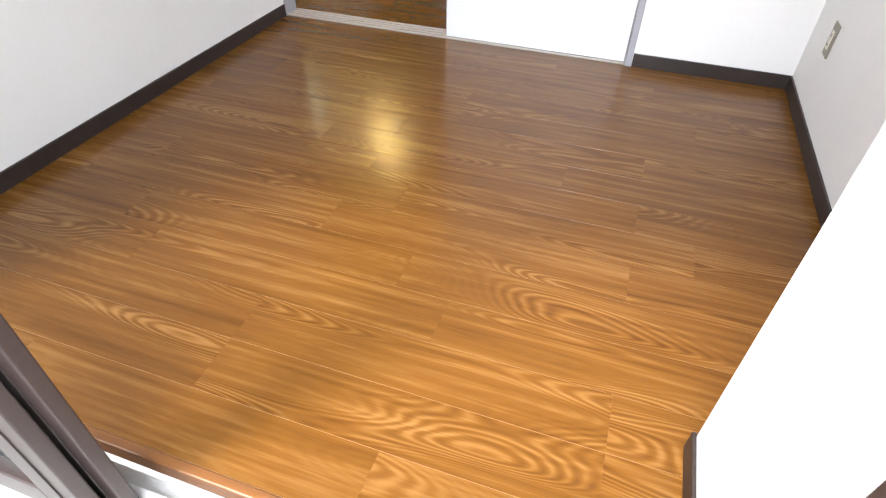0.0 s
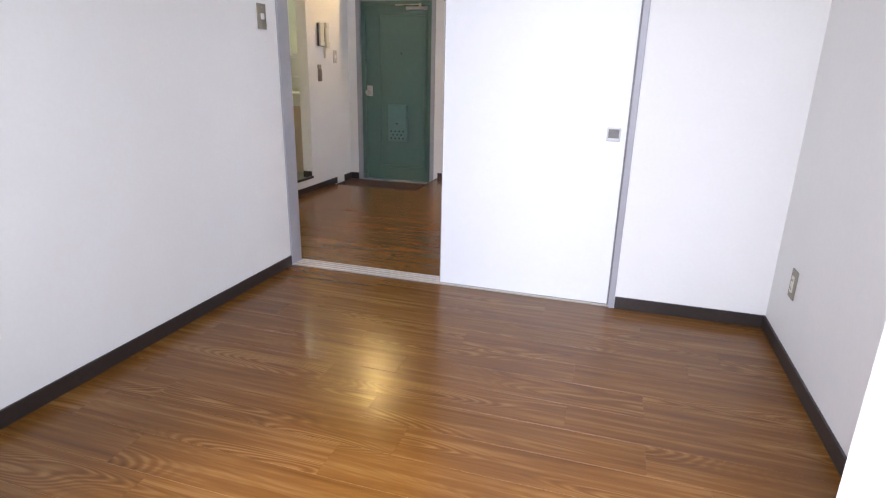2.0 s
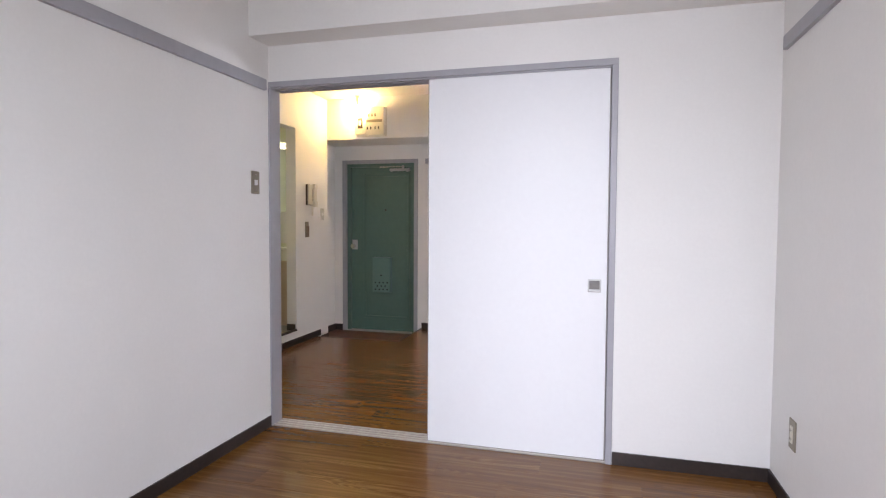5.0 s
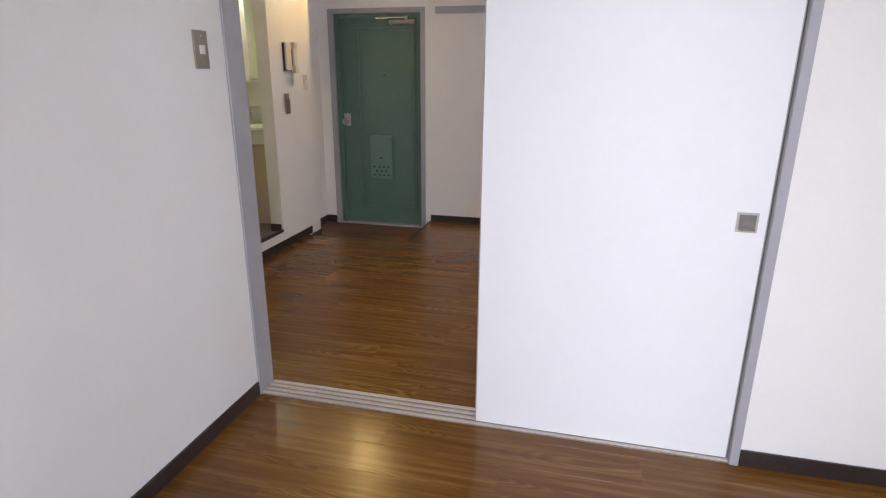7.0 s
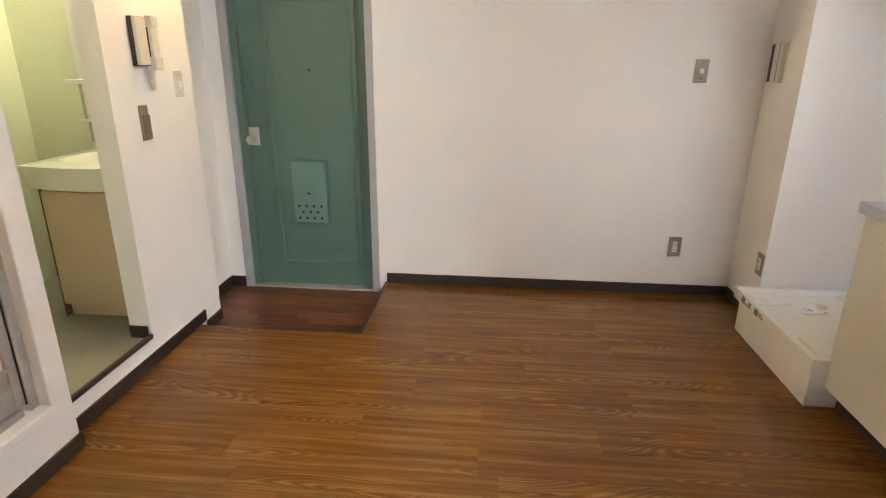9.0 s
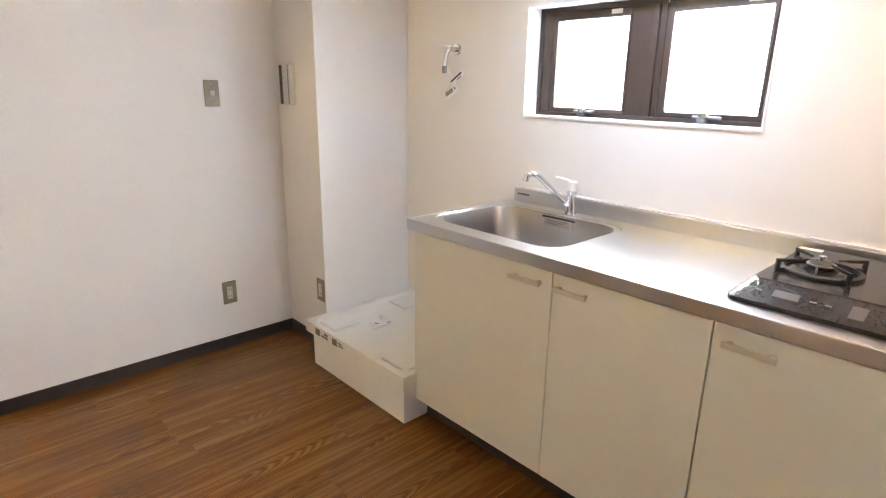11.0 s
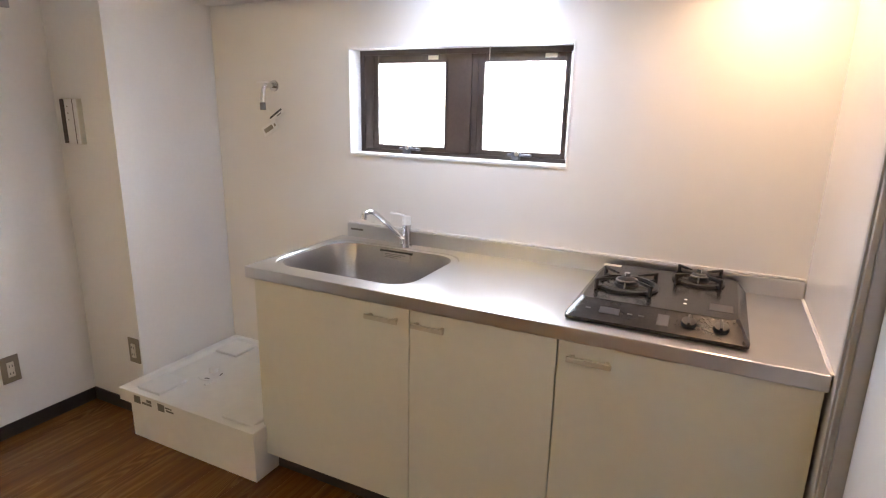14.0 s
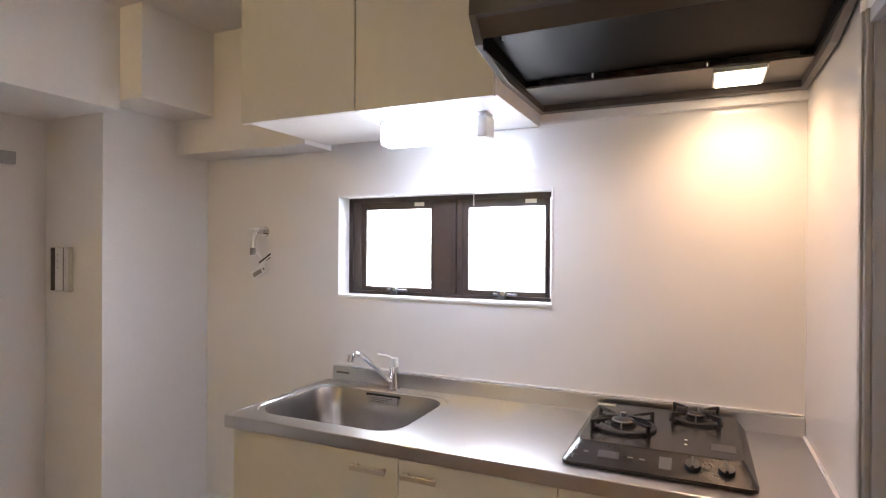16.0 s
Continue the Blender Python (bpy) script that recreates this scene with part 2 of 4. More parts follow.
def pipe(points, r, n=10):
    """A round pipe through points, its bends smoothed."""
    pts = [Vector(p) for p in points]
    for _ in range(2):
        pts = [pts[0]] + [q for a, b in zip(pts, pts[1:]) for q in (a.lerp(b, 0.25), a.lerp(b, 0.75))] + [pts[-1]]
    bm, rings = bmesh.new(), []
    for i, p in enumerate(pts):
        way = (pts[min(i + 1, len(pts) - 1)] - pts[max(i - 1, 0)]).normalized()
        m = way.to_track_quat("Z", "Y").to_matrix()
        rings.append([bm.verts.new(p + m @ Vector((r * math.cos(2 * math.pi * k / n), r * math.sin(2 * math.pi * k / n), 0))) for k in range(n)])
    for a, b in zip(rings, rings[1:]):
        for k in range(n):
            bm.faces.new((a[k], a[(k + 1) % n], b[(k + 1) % n], b[k]))
    bm.faces.new(rings[0][::-1]), bm.faces.new(rings[-1])
    return bm


def round_rect(x0, x1, y0, y1, r, n=7):
    pts = []
    for cx, cy, a0 in ((x1 - r, y1 - r, 0), (x0 + r, y1 - r, 90), (x0 + r, y0 + r, 180), (x1 - r, y0 + r, 270)):
        for i in range(n):
            a = radians(a0 + 90 * i / (n - 1))
            pts.append((cx + r * math.cos(a), cy + r * math.sin(a)))
    return pts


def square_ring(x0, x1, y0, y1, inner, n=7):
    """A hard-cornered ring with as many points as a round_rect, to join the two."""
    pts = []
    for c, (cx, cy) in enumerate(((x1, y1), (x0, y1), (x0, y0), (x1, y0))):
        first, last = inner[c * n], inner[c * n + n - 1]
        a = (cx, first[1]) if c % 2 == 0 else (first[0], cy)
        b = (last[0], cy) if c % 2 == 0 else (cx, last[1])
        for i in range(n):
            f = i / (n - 1) * 2
            p, q, g = (a, (cx, cy), f) if f <= 1 else ((cx, cy), b, f - 1)
            pts.append((p[0] + (q[0] - p[0]) * g, p[1] + (q[1] - p[1]) * g))
    return pts


def loft(bm, rings, cap=True):
    vs = [[bm.verts.new(p) for p in ring] for ring in rings]
    for a, b in zip(vs, vs[1:]):
        for k in range(len(a)):
            bm.faces.new((a[k], a[(k + 1) % len(a)], b[(k + 1) % len(a)], b[k]))
    if cap:
        bm.faces.new(vs[-1])
    return bm


def base_of(ob):
    at = Vector((0, 0, 0))
    while ob:
        at, ob = at + ob.location, ob.parent
    return at


def part(name, bm, mat, parent=None, label="", smooth=False):
    if parent:
        bmesh.ops.translate(bm, verts=bm.verts, vec=-base_of(parent))
    bmesh.ops.recalc_face_normals(bm, faces=bm.faces)
    me = bpy.data.meshes.new(name)
    bm.to_mesh(me)
    bm.free()
    me.materials.append(mat)
    if smooth:
        me.polygons.foreach_set("use_smooth", [True] * len(me.polygons))
        me.set_sharp_from_angle(angle=radians(40))
    ob = new(name, me)
    ob.parent = parent
    if label:
        ob["label"] = label
    return ob


def thing(name, at, label, category, group=""):
    ob = new(name)
    ob.location = at
    ob.empty_display_size = 0.05
    return tagged(ob, label, category, group)


def structure(name, bm, mat, label, category):
    return tagged(part(name, bm, mat), label, category, kind="structure")


# ---- the large structure ----
H1, H2 = 2.522, 2.412         # ceiling heights: room, kitchen hall
X0, E0 = 0.018, 2.54          # west and east wall of the room
S0 = -2.337                   # edge of the room's floor at the balcony window
EK = 2.575                    # east wall of the kitchen
N0 = 3.045                    # far wall with the entry door
W2 = -0.937                   # hall's west wall


structure("wall_west", boxes(((X0 - 0.12, S0 - 0.20, -0.1), (X0, 0, 2.75))), WALL, "white wallpapered long wall of the empty room", "wall")
structure("wall_east", boxes(((E0, S0 - 0.20, -0.1), (E0 + 0.19, 0, 2.75))), WALL, "white wallpapered wall of the empty room", "wall")
structure("wall_partition", boxes(((-1.0, 0, -0.1), (X0, 0.088, 2.75)), ((1.862, 0, -0.1), (E0 + 0.19, 0.11, 2.75)), ((X0, 0, 1.916), (1.862, 0.11, 2.75))),
          WALL, "white wall with wide opening for sliding doors", "wall")
structure("wall_pier", boxes(((2.147, S0 - 0.05, -0.1), (E0 + 0.06, S0 + 0.366, 2.75))), WALL, "white wall pier beside the balcony window", "wall")
structure("wall_window", boxes(((X0, S0 - 0.19, 2.05), (2.147, S0 - 0.05, 2.75)), ((2.147, S0 - 0.19, -0.1), (E0 + 0.06, S0 - 0.05, 2.75))), WALL, "white wall above the balcony window", "wall")
structure("ceiling", boxes(((X0 - 0.12, S0 - 0.20, H1), (E0 + 0.19, 0.0, H1 + 0.1))), CEIL, "white papered ceiling of the room", "ceiling")
structure("beam_north", boxes(((X0, -0.18, 2.114), (2.366, 0.0, H1)), ((2.066, S0 + 0.366, 2.302), (2.366, -0.18, H1)), ((2.366, S0 + 0.366, 2.114), (E0, 0.0, H1))),
          WALL, "white boxed ceiling beams along two walls", "beam")

# kitchen hall
WY0, WY1, WZ0, WZ1 = 0.918, 1.870, 1.236, 1.666
structure("wall_kitchen", boxes(((EK, 0.11, -0.1), (2.78, WY0, 2.75)), ((EK, WY1, -0.1), (2.78, N0 + 0.2, 2.75)),
                                ((EK, WY0, -0.1), (2.78, WY1, WZ0)), ((EK, WY0, WZ1), (2.78, WY1, 2.75))), WALL, "white kitchen wall with a small window", "wall")
structure("wall_entry", boxes(((-1.3, N0, -0.2), (-0.99, N0 + 0.2, 2.75)), ((-0.11, N0, -0.2), (EK, N0 + 0.2, 2.75)), ((-0.99, N0, 1.84), (-0.11, N0 + 0.2, 2.75))),
          WALL, "white wall around the entry door", "wall")
structure("column", boxes(((2.03, 2.664, -0.1), (EK, N0, 2.75))), WALL, "white boxed column in the corner", "column")
structure("beam_kitchen", boxes(((2.39, 1.915, 1.875), (EK, 2.664, H2)), ((2.03, 2.43, 2.035), (2.39, 2.664, H2)), ((2.54, 0.11, 1.91), (EK, 1.915, H2))),
          WALL, "white boxed beam under the kitchen ceiling", "beam")
structure("beam_entry", boxes(((-1.3, 2.56, 1.997), (2.03, N0, H2))), WALL, "white beam above the entry door", "beam")
structure("ceiling_hall", boxes(((-2.2, 0.11, H2), (EK + 0.1, N0 + 0.1, H2 + 0.1))), CEIL, "white ceiling of the kitchen hall", "ceiling")
# west side of the hall: bath wall, washroom doorway, entry recess
BX = -0.864
structure("wall_bath", boxes(((-0.98, 0.11, -0.1), (BX, 0.30, H2)), ((-0.98, 1.245, -0.1), (BX, 1.33, H2)), ((-0.98, 0.30, -0.1), (BX, 1.245, 0.20)), ((-0.98, 0.30, 2.0), (BX, 1.245, H2))),
          WALL, "white wall around the bathroom door", "wall")
structure("wall_washroom", boxes(((W2 - 0.10, 1.33, -0.1), (W2, 1.385, H2)), ((W2 - 0.10, 1.925, -0.1), (W2, 2.52, H2)),
                                 ((W2 - 0.10, 1.385, 2.02), (W2, 1.925, H2)), ((W2 - 0.10, 1.385, -0.1), (W2, 1.925, 0.125))), WALL, "white wall with the washroom doorway", "wall")
structure("wall_recess", boxes(((-1.3, 2.56, -0.2), (-1.095, N0, 2.75)), ((-1.095, 2.52, -0.2), (W2, 2.56, H2))), WALL, "white wall of the entry recess", "wall")
for name, lo, hi in (("wall_washroom_west", (-2.05, 1.25, 0), (-1.95, 2.75, H2)), ("wall_washroom_north", (-1.95, 2.66, 0), (W2 - 0.1, 2.75, H2)), ("wall_washroom_south", (-1.95, 1.24, 0), (-0.98, 1.33, H2))):
    structure(name, boxes((lo, hi)), WASHWALL, "pale green lit washroom wall", "wall")
structure("wall_bath_inner", boxes(((-2.15, 0.0, 0), (-2.05, 1.3, H2)), ((-2.05, 0.02, 0), (-1.0, 0.11, H2))), WASHWALL, "pale bathroom walls", "wall")
structure("floor_washroom", boxes(((-1.95, 1.33, 0.0), (W2 - 0.1, 2.66, 0.13)), ((W2 - 0.1, 1.385, 0.125), (W2 - 0.012, 1.925, 0.13))), VINYL, "grey vinyl washroom floor", "floor")
structure("floor_bath", boxes(((-2.05, 0.11, 0.0), (-0.98, 1.24, 0.12))), VINYL, "bathroom floor", "floor")
structure("threshold", boxes(((W2 - 0.012, 1.375, 0.128), (W2 + 0.004, 1.928, 0.150)), bevel=0.002), BASE, "dark edge strip of the washroom doorway", "threshold")

BH = 0.062
for name, lo, hi in (
    ("baseboard", (X0, S0 - 0.03, 0), (X0 + 0.009, -0.013, BH)), ("baseboard", (1.864, -0.009, 0), (E0, 0, BH)), ("baseboard", (E0 - 0.009, S0 + 0.366, 0), (E0, -0.009, BH)),
    ("baseboard", (2.138, S0 - 0.03, 0), (2.147, S0 + 0.375, BH)), ("baseboard", (2.147, S0 + 0.366, 0), (E0 - 0.009, S0 + 0.375, BH)),
    ("baseboard", (-0.06, N0 - 0.009, 0), (2.03, N0, BH)), ("baseboard", (2.021, 2.64, 0), (2.03, N0 - 0.009, BH)),
    ("baseboard", (W2, 1.33, 0), (W2 + 0.009, 2.39, BH)), ("baseboard", (W2, 2.39, -0.07), (W2 + 0.009, 2.56, -0.008)),
    ("baseboard", (BX, 0.11, 0), (BX + 0.009, 1.339, BH)), ("baseboard", (W2 + 0.009, 1.33, 0), (BX, 1.339, BH)),
    ("baseboard", (-1.095, 2.56, -0.07), (-1.086, N0, 0.0)), ("baseboard", (-1.086, N0 - 0.009, -0.07), (-0.995, N0, 0.0)), ("baseboard", (-1.086, 2.56, -0.07), (W2, 2.569, -0.008)),
    ("baseboard", (W2 - 0.1, 1.918, 0.13), (W2 - 0.012, 1.926, 0.19)), ("baseboard", (-1.95, 2.64, 0.13), (-1.48, 2.66, 0.19)),
):
    structure(name, boxes((lo, hi), bevel=0.002), BASE, "dark brown vinyl baseboard", "baseboard")

# sliding-door frame and its floor track
fr = thing("door_frame", (0.93, 0.05, 0), "grey painted frame round the wide sliding-door opening", "door frame")
tagged(fr, kind="structure")
part("jamb", boxes(((X0 + 0.001, -0.012, 0), (0.029, 0.092, 1.888)), bevel=0.002), TRIM, fr)
part("jamb", boxes(((1.833, -0.012, 0), (1.862, 0.112, 1.888)), bevel=0.002), TRIM, fr)
part("casing", boxes(((1.840, 0.112, 0), (1.884, 0.124, 1.918)), ((1.854, 0.1235, 0), (1.874, 0.129, 1.918)), bevel=0.002), EDGE, fr)
part("head", boxes(((X0 + 0.002, -0.012, 1.888), (1.862, 0.118, 1.918)), bevel=0.002), TRIM, fr)
part("head_track", boxes(((0.029, 0.005, 1.880), (1.833, 0.012, 1.888)), ((0.029, 0.050, 1.880), (1.833, 0.056, 1.888)), ((0.029, 0.096, 1.880), (1.833, 0.104, 1.888))), TRIM, fr)
sl = thing("door_track", (0.93, 0.05, 0), "worn grey-beige grooved floor track of sliding doors", "threshold")
tagged(sl, kind="structure")
part("sill", boxes(((0.029, -0.004, -0.02), (1.833, 0.112, 0.002))), TRACK_SHADED, sl)
for y in (0.0, 0.030, 0.060, 0.090):
    part("ridge", boxes(((0.029, y, 0.002), (1.833, y + 0.012, 0.008)), bevel=0.001), TRACK_LIT, sl)


def sliding_door(x0, x1, y0, y1, pull_x, label):
    d = thing("sliding_door", ((x0 + x1) / 2, (y0 + y1) / 2, 0.008), label, "door", "sliding doors")
    part("panel", boxes(((x0 + 0.004, y0, 0.009), (x1 - 0.004, y1, 1.884)), bevel=0.0015), PANEL, d)
    # the shade on the door's thickness is coloured in with taupe edges
    part("shaded_edge", boxes(((x0, y0 + 0.0015, 0.009), (x0 + 0.0045, y1 - 0.0015, 1.884))), EDGE, d, "door edge, its shade put into a taupe colour")
    part("shaded_edge", boxes(((x1 - 0.0045, y0 + 0.0015, 0.009), (x1, y1 - 0.0015, 1.884))), EDGE, d, "door edge, its shade put into a taupe colour")
    p = part("finger_pull", boxes(((pull_x - 0.031, y0 - 0.003, 0.822), (pull_x + 0.031, y0 + 0.001, 0.885)), bevel=0.001), ALU, d, "square brushed metal finger pull")
    part("recess", boxes(((pull_x - 0.024, y0 - 0.0045, 0.832), (pull_x + 0.024, y0 - 0.0025, 0.878))), GREYTAG, p)
    part("lip", boxes(((pull_x - 0.024, y0 - 0.006, 0.828), (pull_x + 0.024, y0 - 0.0025, 0.837))), CHROME, p)
    return d


sliding_door(0.935, 1.830, 0.014, 0.046, 1.770, "plain white sliding door slid open, square metal pull")
sliding_door(0.948, 1.832, 0.0475, 0.083, 1.013, "plain white sliding door stacked behind the other")

for nm, lo, hi in (("picture_rail", (X0, S0 + 0.12, 1.864), (X0 + 0.020, -0.049, 1.921)), ("picture_rail", (E0 - 0.020, S0 + 0.375, 1.886), (E0, -0.066, 1.943)), ("picture_rail", (-0.02, N0 - 0.02, 1.785), (1.90, N0, 1.838))):
    structure(nm, boxes((lo, hi), bevel=0.002), TRIM, "grey painted wooden rail along the wall", "rail")

# balcony window, its far sashes open
wf = thing("window_1", (1.06, S0 - 0.09, 0), "bronze aluminium balcony window, sliding sashes pushed open", "window")
tagged(wf, kind="structure")
part("window_frame", boxes(((X0, S0 - 0.173, -0.03), (X0 + 0.03, S0 - 0.043, 2.05)), ((2.117, S0 - 0.173, -0.03), (2.147, S0 - 0.049, 2.05)), ((0.03, S0 - 0.173, 2.01), (2.117, S0 - 0.049, 2.05)), bevel=0.002), BRONZE, wf)
part("track", boxes(((0.03, S0 - 0.173, -0.075), (2.117, S0 - 0.063, -0.045)), ((0.03, S0 - 0.118, -0.045), (2.117, S0 - 0.112, -0.03)), ((0.03, S0 - 0.158, -0.045), (2.117, S0 - 0.152, -0.03))), WHITE, wf, "pale sunlit window track")


def sash(x0, x1, y, w):
    s = part("sash", boxes(((x0, y - 0.014, -0.03), (x0 + 0.05, y + 0.014, 2.0)), ((x1 - w, y - 0.014, -0.03), (x1, y + 0.014, 2.0)), ((x1 - w * 0.45, y - 0.017, -0.03), (x1 - w * 0.42, y - 0.013, 2.0)),
                           ((x0 + 0.05, y - 0.014, -0.03), (x1 - w, y + 0.014, 0.06)), ((x0 + 0.05, y - 0.014, 1.95), (x1 - w, y + 0.014, 2.0)), bevel=0.003), BRONZE, wf)
    part("pane", boxes(((x0 + 0.045, y - 0.003, 0.055), (x1 - w + 0.005, y + 0.003, 1.955))), FIGURED, s)


sash(0.045, 1.128, S0 - 0.103, 0.085)
sash(0.050, 1.100, S0 - 0.143, 0.11)
structure("floor_edge", boxes(((X0, S0 - 0.024, -0.05), (2.147, S0, 0.001)), bevel=0.004), material("wood_edge", (0.16, 0.062, 0.016), 0.4, spread=0.3, scale=60, stretch=(0.05, 1, 1)), "brown wooden edge of the floor at the window", "threshold")
structure("balcony_floor", boxes(((-1.0, S0 - 1.8, -0.25), (3.6, S0 - 0.188, -0.16)), ((X0, S0 - 0.188, -0.25), (2.147, S0 - 0.024, -0.085))), SLAB, "bright concrete balcony floor outside the window", "balcony")
structure("ground", boxes(((-1500, -1500, -9.2), (1500, 1500, -9.0))), SLAB, "plain ground far below", "ground")
structure("backdrop", boxes(((3.15, -0.3, 0.5), (3.17, 3.2, 2.9))), DAY, "bright daylight outside the kitchen window", "backdrop")


# ---- small wall fittings ----
def on_wall(at, rz):
    """Local x along the wall, local y out of it, z up."""
    return Matrix.Translation(at) @ Matrix.Rotation(radians(rz), 4, "Z")


def placed(bm, m):
    bmesh.ops.transform(bm, matrix=m, verts=bm.verts)
    return bm


def wall_switch(at, rz, label, mat=None, w=0.07, h=0.12):
    m = on_wall(at, rz)
    s = thing("light_switch", at, label, "light switch")
    part("plate", placed(boxes(((-w / 2, 0, -h / 2), (w / 2, 0.007, h / 2)), bevel=0.0025), m), mat or PLATE, s)
    part("rocker", placed(boxes(((-0.012, 0.006, -0.014), (0.012, 0.013, 0.014)), bevel=0.002), m), WHITE, s, "small white rocker")
    for z in (-0.042, 0.042):
        part("screw", placed(tube(bmesh.new(), (0, 0.006, z), (0, 0.0085, z), 0.003, n=10), m), CHROME, s)
    return s


def wall_outlet(at, rz, label):
    m = on_wall(at, rz)
    s = thing("power_outlet", at, label, "power outlet", "power outlets")
    part("plate", placed(boxes(((-0.036, 0, -0.06), (0.036, 0.006, 0.06)), bevel=0.0025), m), PLATE, s)
    f = part("socket_insert", placed(boxes(((-0.014, 0.005, -0.034), (0.014, 0.010, 0.034)), bevel=0.002), m), IVORY, s, "ivory socket insert")
    for z in (-0.017, 0.017):
        part("slot", placed(boxes(((-0.007, 0.0095, z - 0.005), (-0.0045, 0.0107, z + 0.005)), ((0.0045, 0.0095, z - 0.005), (0.007, 0.0107, z + 0.005))), m), BLACK, f)
    return s


wall_switch((X0, -0.141, 1.360), -90, "champagne metal switch plate with a white rocker on white wall")
wall_switch((1.692, N0, 1.302), 180, "champagne metal switch plate with a white rocker on kitchen wall")
wall_outlet((E0, -0.291, 0.322), 90, "champagne metal outlet plate low on the white wall")
wall_outlet((1.685, N0, 0.303), 180, "champagne metal outlet plate low on the kitchen wall")
wall_outlet((2.03, 2.706, 0.328), 90, "champagne metal outlet plate low on the column")
sw = wall_switch((W2, 2.435, 1.232), -90, "white plastic switch plate beside the intercom", material("grey_white_plastic", (0.56, 0.54, 0.50), 0.45))

# bath remote control
rc = thing("water_heater_control", (2.03, 2.908, 1.345), "ivory bath control panel with dark side strip", "control panel")
m = on_wall((2.03, 2.908, 1.345), 90)
part("body", placed(boxes(((-0.054, 0, -0.095), (0.054, 0.022, 0.095)), bevel=0.003), m), IVORY, rc)
part("flap", placed(boxes(((-0.052, 0.021, -0.093), (0.050, 0.027, 0.093)), bevel=0.003), m), WHITE, rc, "white hinged flap")
part("display", placed(boxes(((0.026, 0.0265, -0.092), (0.053, 0.0295, 0.092)), bevel=0.001), m), DARKBROWN, rc, "dark brown display strip")
# the thin shadow beside the flap, drawn as a dark strip
part("shadow_line", placed(boxes(((-0.033, 0.0268, -0.092), (-0.029, 0.0279, 0.092))), m), DARKBROWN, rc)
for i in range(3):
    part("print_bar", placed(boxes(((0.004, 0.0266, 0.06 - 0.028 * i), (0.012, 0.0272, 0.065 - 0.028 * i))), m), PLATE, rc)

# smoke detector
sd = thing("smoke_detector", (1.179, -0.684, H1), "round white smoke detector on the ceiling", "smoke detector")
part("base", tube(bmesh.new(), (1.179, -0.684, H1), (1.179, -0.684, H1 - 0.018), 0.052, n=32), WHITE, sd, smooth=True)
part("dome", tube(bmesh.new(), (1.179, -0.684, H1 - 0.018), (1.179, -0.684, H1 - 0.052), 0.043, 0.034, 32), WHITE, sd, smooth=True)
part("vent_ring", tube(bmesh.new(), (1.179, -0.684, H1 - 0.026), (1.179, -0.684, H1 - 0.034), 0.0435, 0.0415, 32), GREYTAG, sd)
part("test_button", tube(bmesh.new(), (1.179, -0.701, H1 - 0.050), (1.179, -0.701, H1 - 0.055), 0.008, n=14), GREYTAG, sd)

# ---- entry ----
ed = thing("entry_door", (-0.55, N0 + 0.05, -0.07), "teal-green painted steel entry door, closed, with raised panel", "door")
tagged(ed, kind="structure")
ed.name = "door_1"
Y = N0 + 0.055
part("leaf", boxes(((-0.925, Y, -0.06), (-0.165, Y + 0.04, 1.79)), bevel=0.002), GREEN, ed)
for lo, hi in (((-0.765, Y - 0.015, 0.075), (-0.735, Y + 0.001, 1.69)), ((-0.245, Y - 0.015, 0.075), (-0.215, Y + 0.001, 1.69)),
               ((-0.735, Y - 0.015, 0.075), (-0.245, Y + 0.001, 0.105)), ((-0.735, Y - 0.015, 1.66), (-0.245, Y + 0.001, 1.69))):
    part("moulding", boxes((lo, hi), bevel=0.0045), GREEN, ed)
part("frame_stop", boxes(((-0.945, N0 + 0.012, -0.07), (-0.905, Y, 1.80)), ((-0.180, N0 + 0.012, -0.07), (-0.150, Y, 1.80)), ((-0.905, N0 + 0.012, 1.765), (-0.180, Y, 1.80)), bevel=0.002), GREEN, ed)
part("frame_jamb", boxes(((-0.995, N0 - 0.012, -0.07), (-0.945, N0 + 0.10, 1.84)), bevel=0.003), TRIM, ed, "grey painted steel jamb")
part("frame_jamb", boxes(((-0.150, N0 - 0.012, -0.07), (-0.108, N0 + 0.10, 1.84)), bevel=0.003), TRIM, ed, "grey painted steel jamb")
part("frame_head", boxes(((-0.945, N0 - 0.012, 1.80), (-0.150, N0 + 0.10, 1.84)), bevel=0.003), TRIM, ed, "grey painted steel head")
part("sill", boxes(((-0.945, N0 - 0.005, -0.075), (-0.150, N0 + 0.10, -0.058)), bevel=0.002), ALU, ed)
part("lock_plate", boxes(((-0.903, Y - 0.006, 0.845), (-0.838, Y + 0.001, 0.955)), bevel=0.003), ALU, ed, "dull metal lock plate")
kn = part("knob", tube(tube(bmesh.new(), (-0.868, Y - 0.005, 0.885), (-0.868, Y - 0.040, 0.885), 0.013, n=18), (-0.868, Y - 0.036, 0.885), (-0.868, Y - 0.070, 0.885), 0.021, 0.027, 24), CHROME, ed, smooth=True)
part("strike", boxes(((-0.925, Y - 0.012, 0.862), (-0.912, Y - 0.002, 0.905)), bevel=0.002), ALU, ed)
part("door_guard", boxes(((-0.885, Y - 0.022, 1.10), (-0.868, Y - 0.012, 1.30)), ((-0.885, Y - 0.022, 1.285), (-0.868, Y + 0.001, 1.30)), ((-0.885, Y - 0.022, 1.10), (-0.868, Y + 0.001, 1.115)), bevel=0.002), GREEN, ed, "green painted door guard")
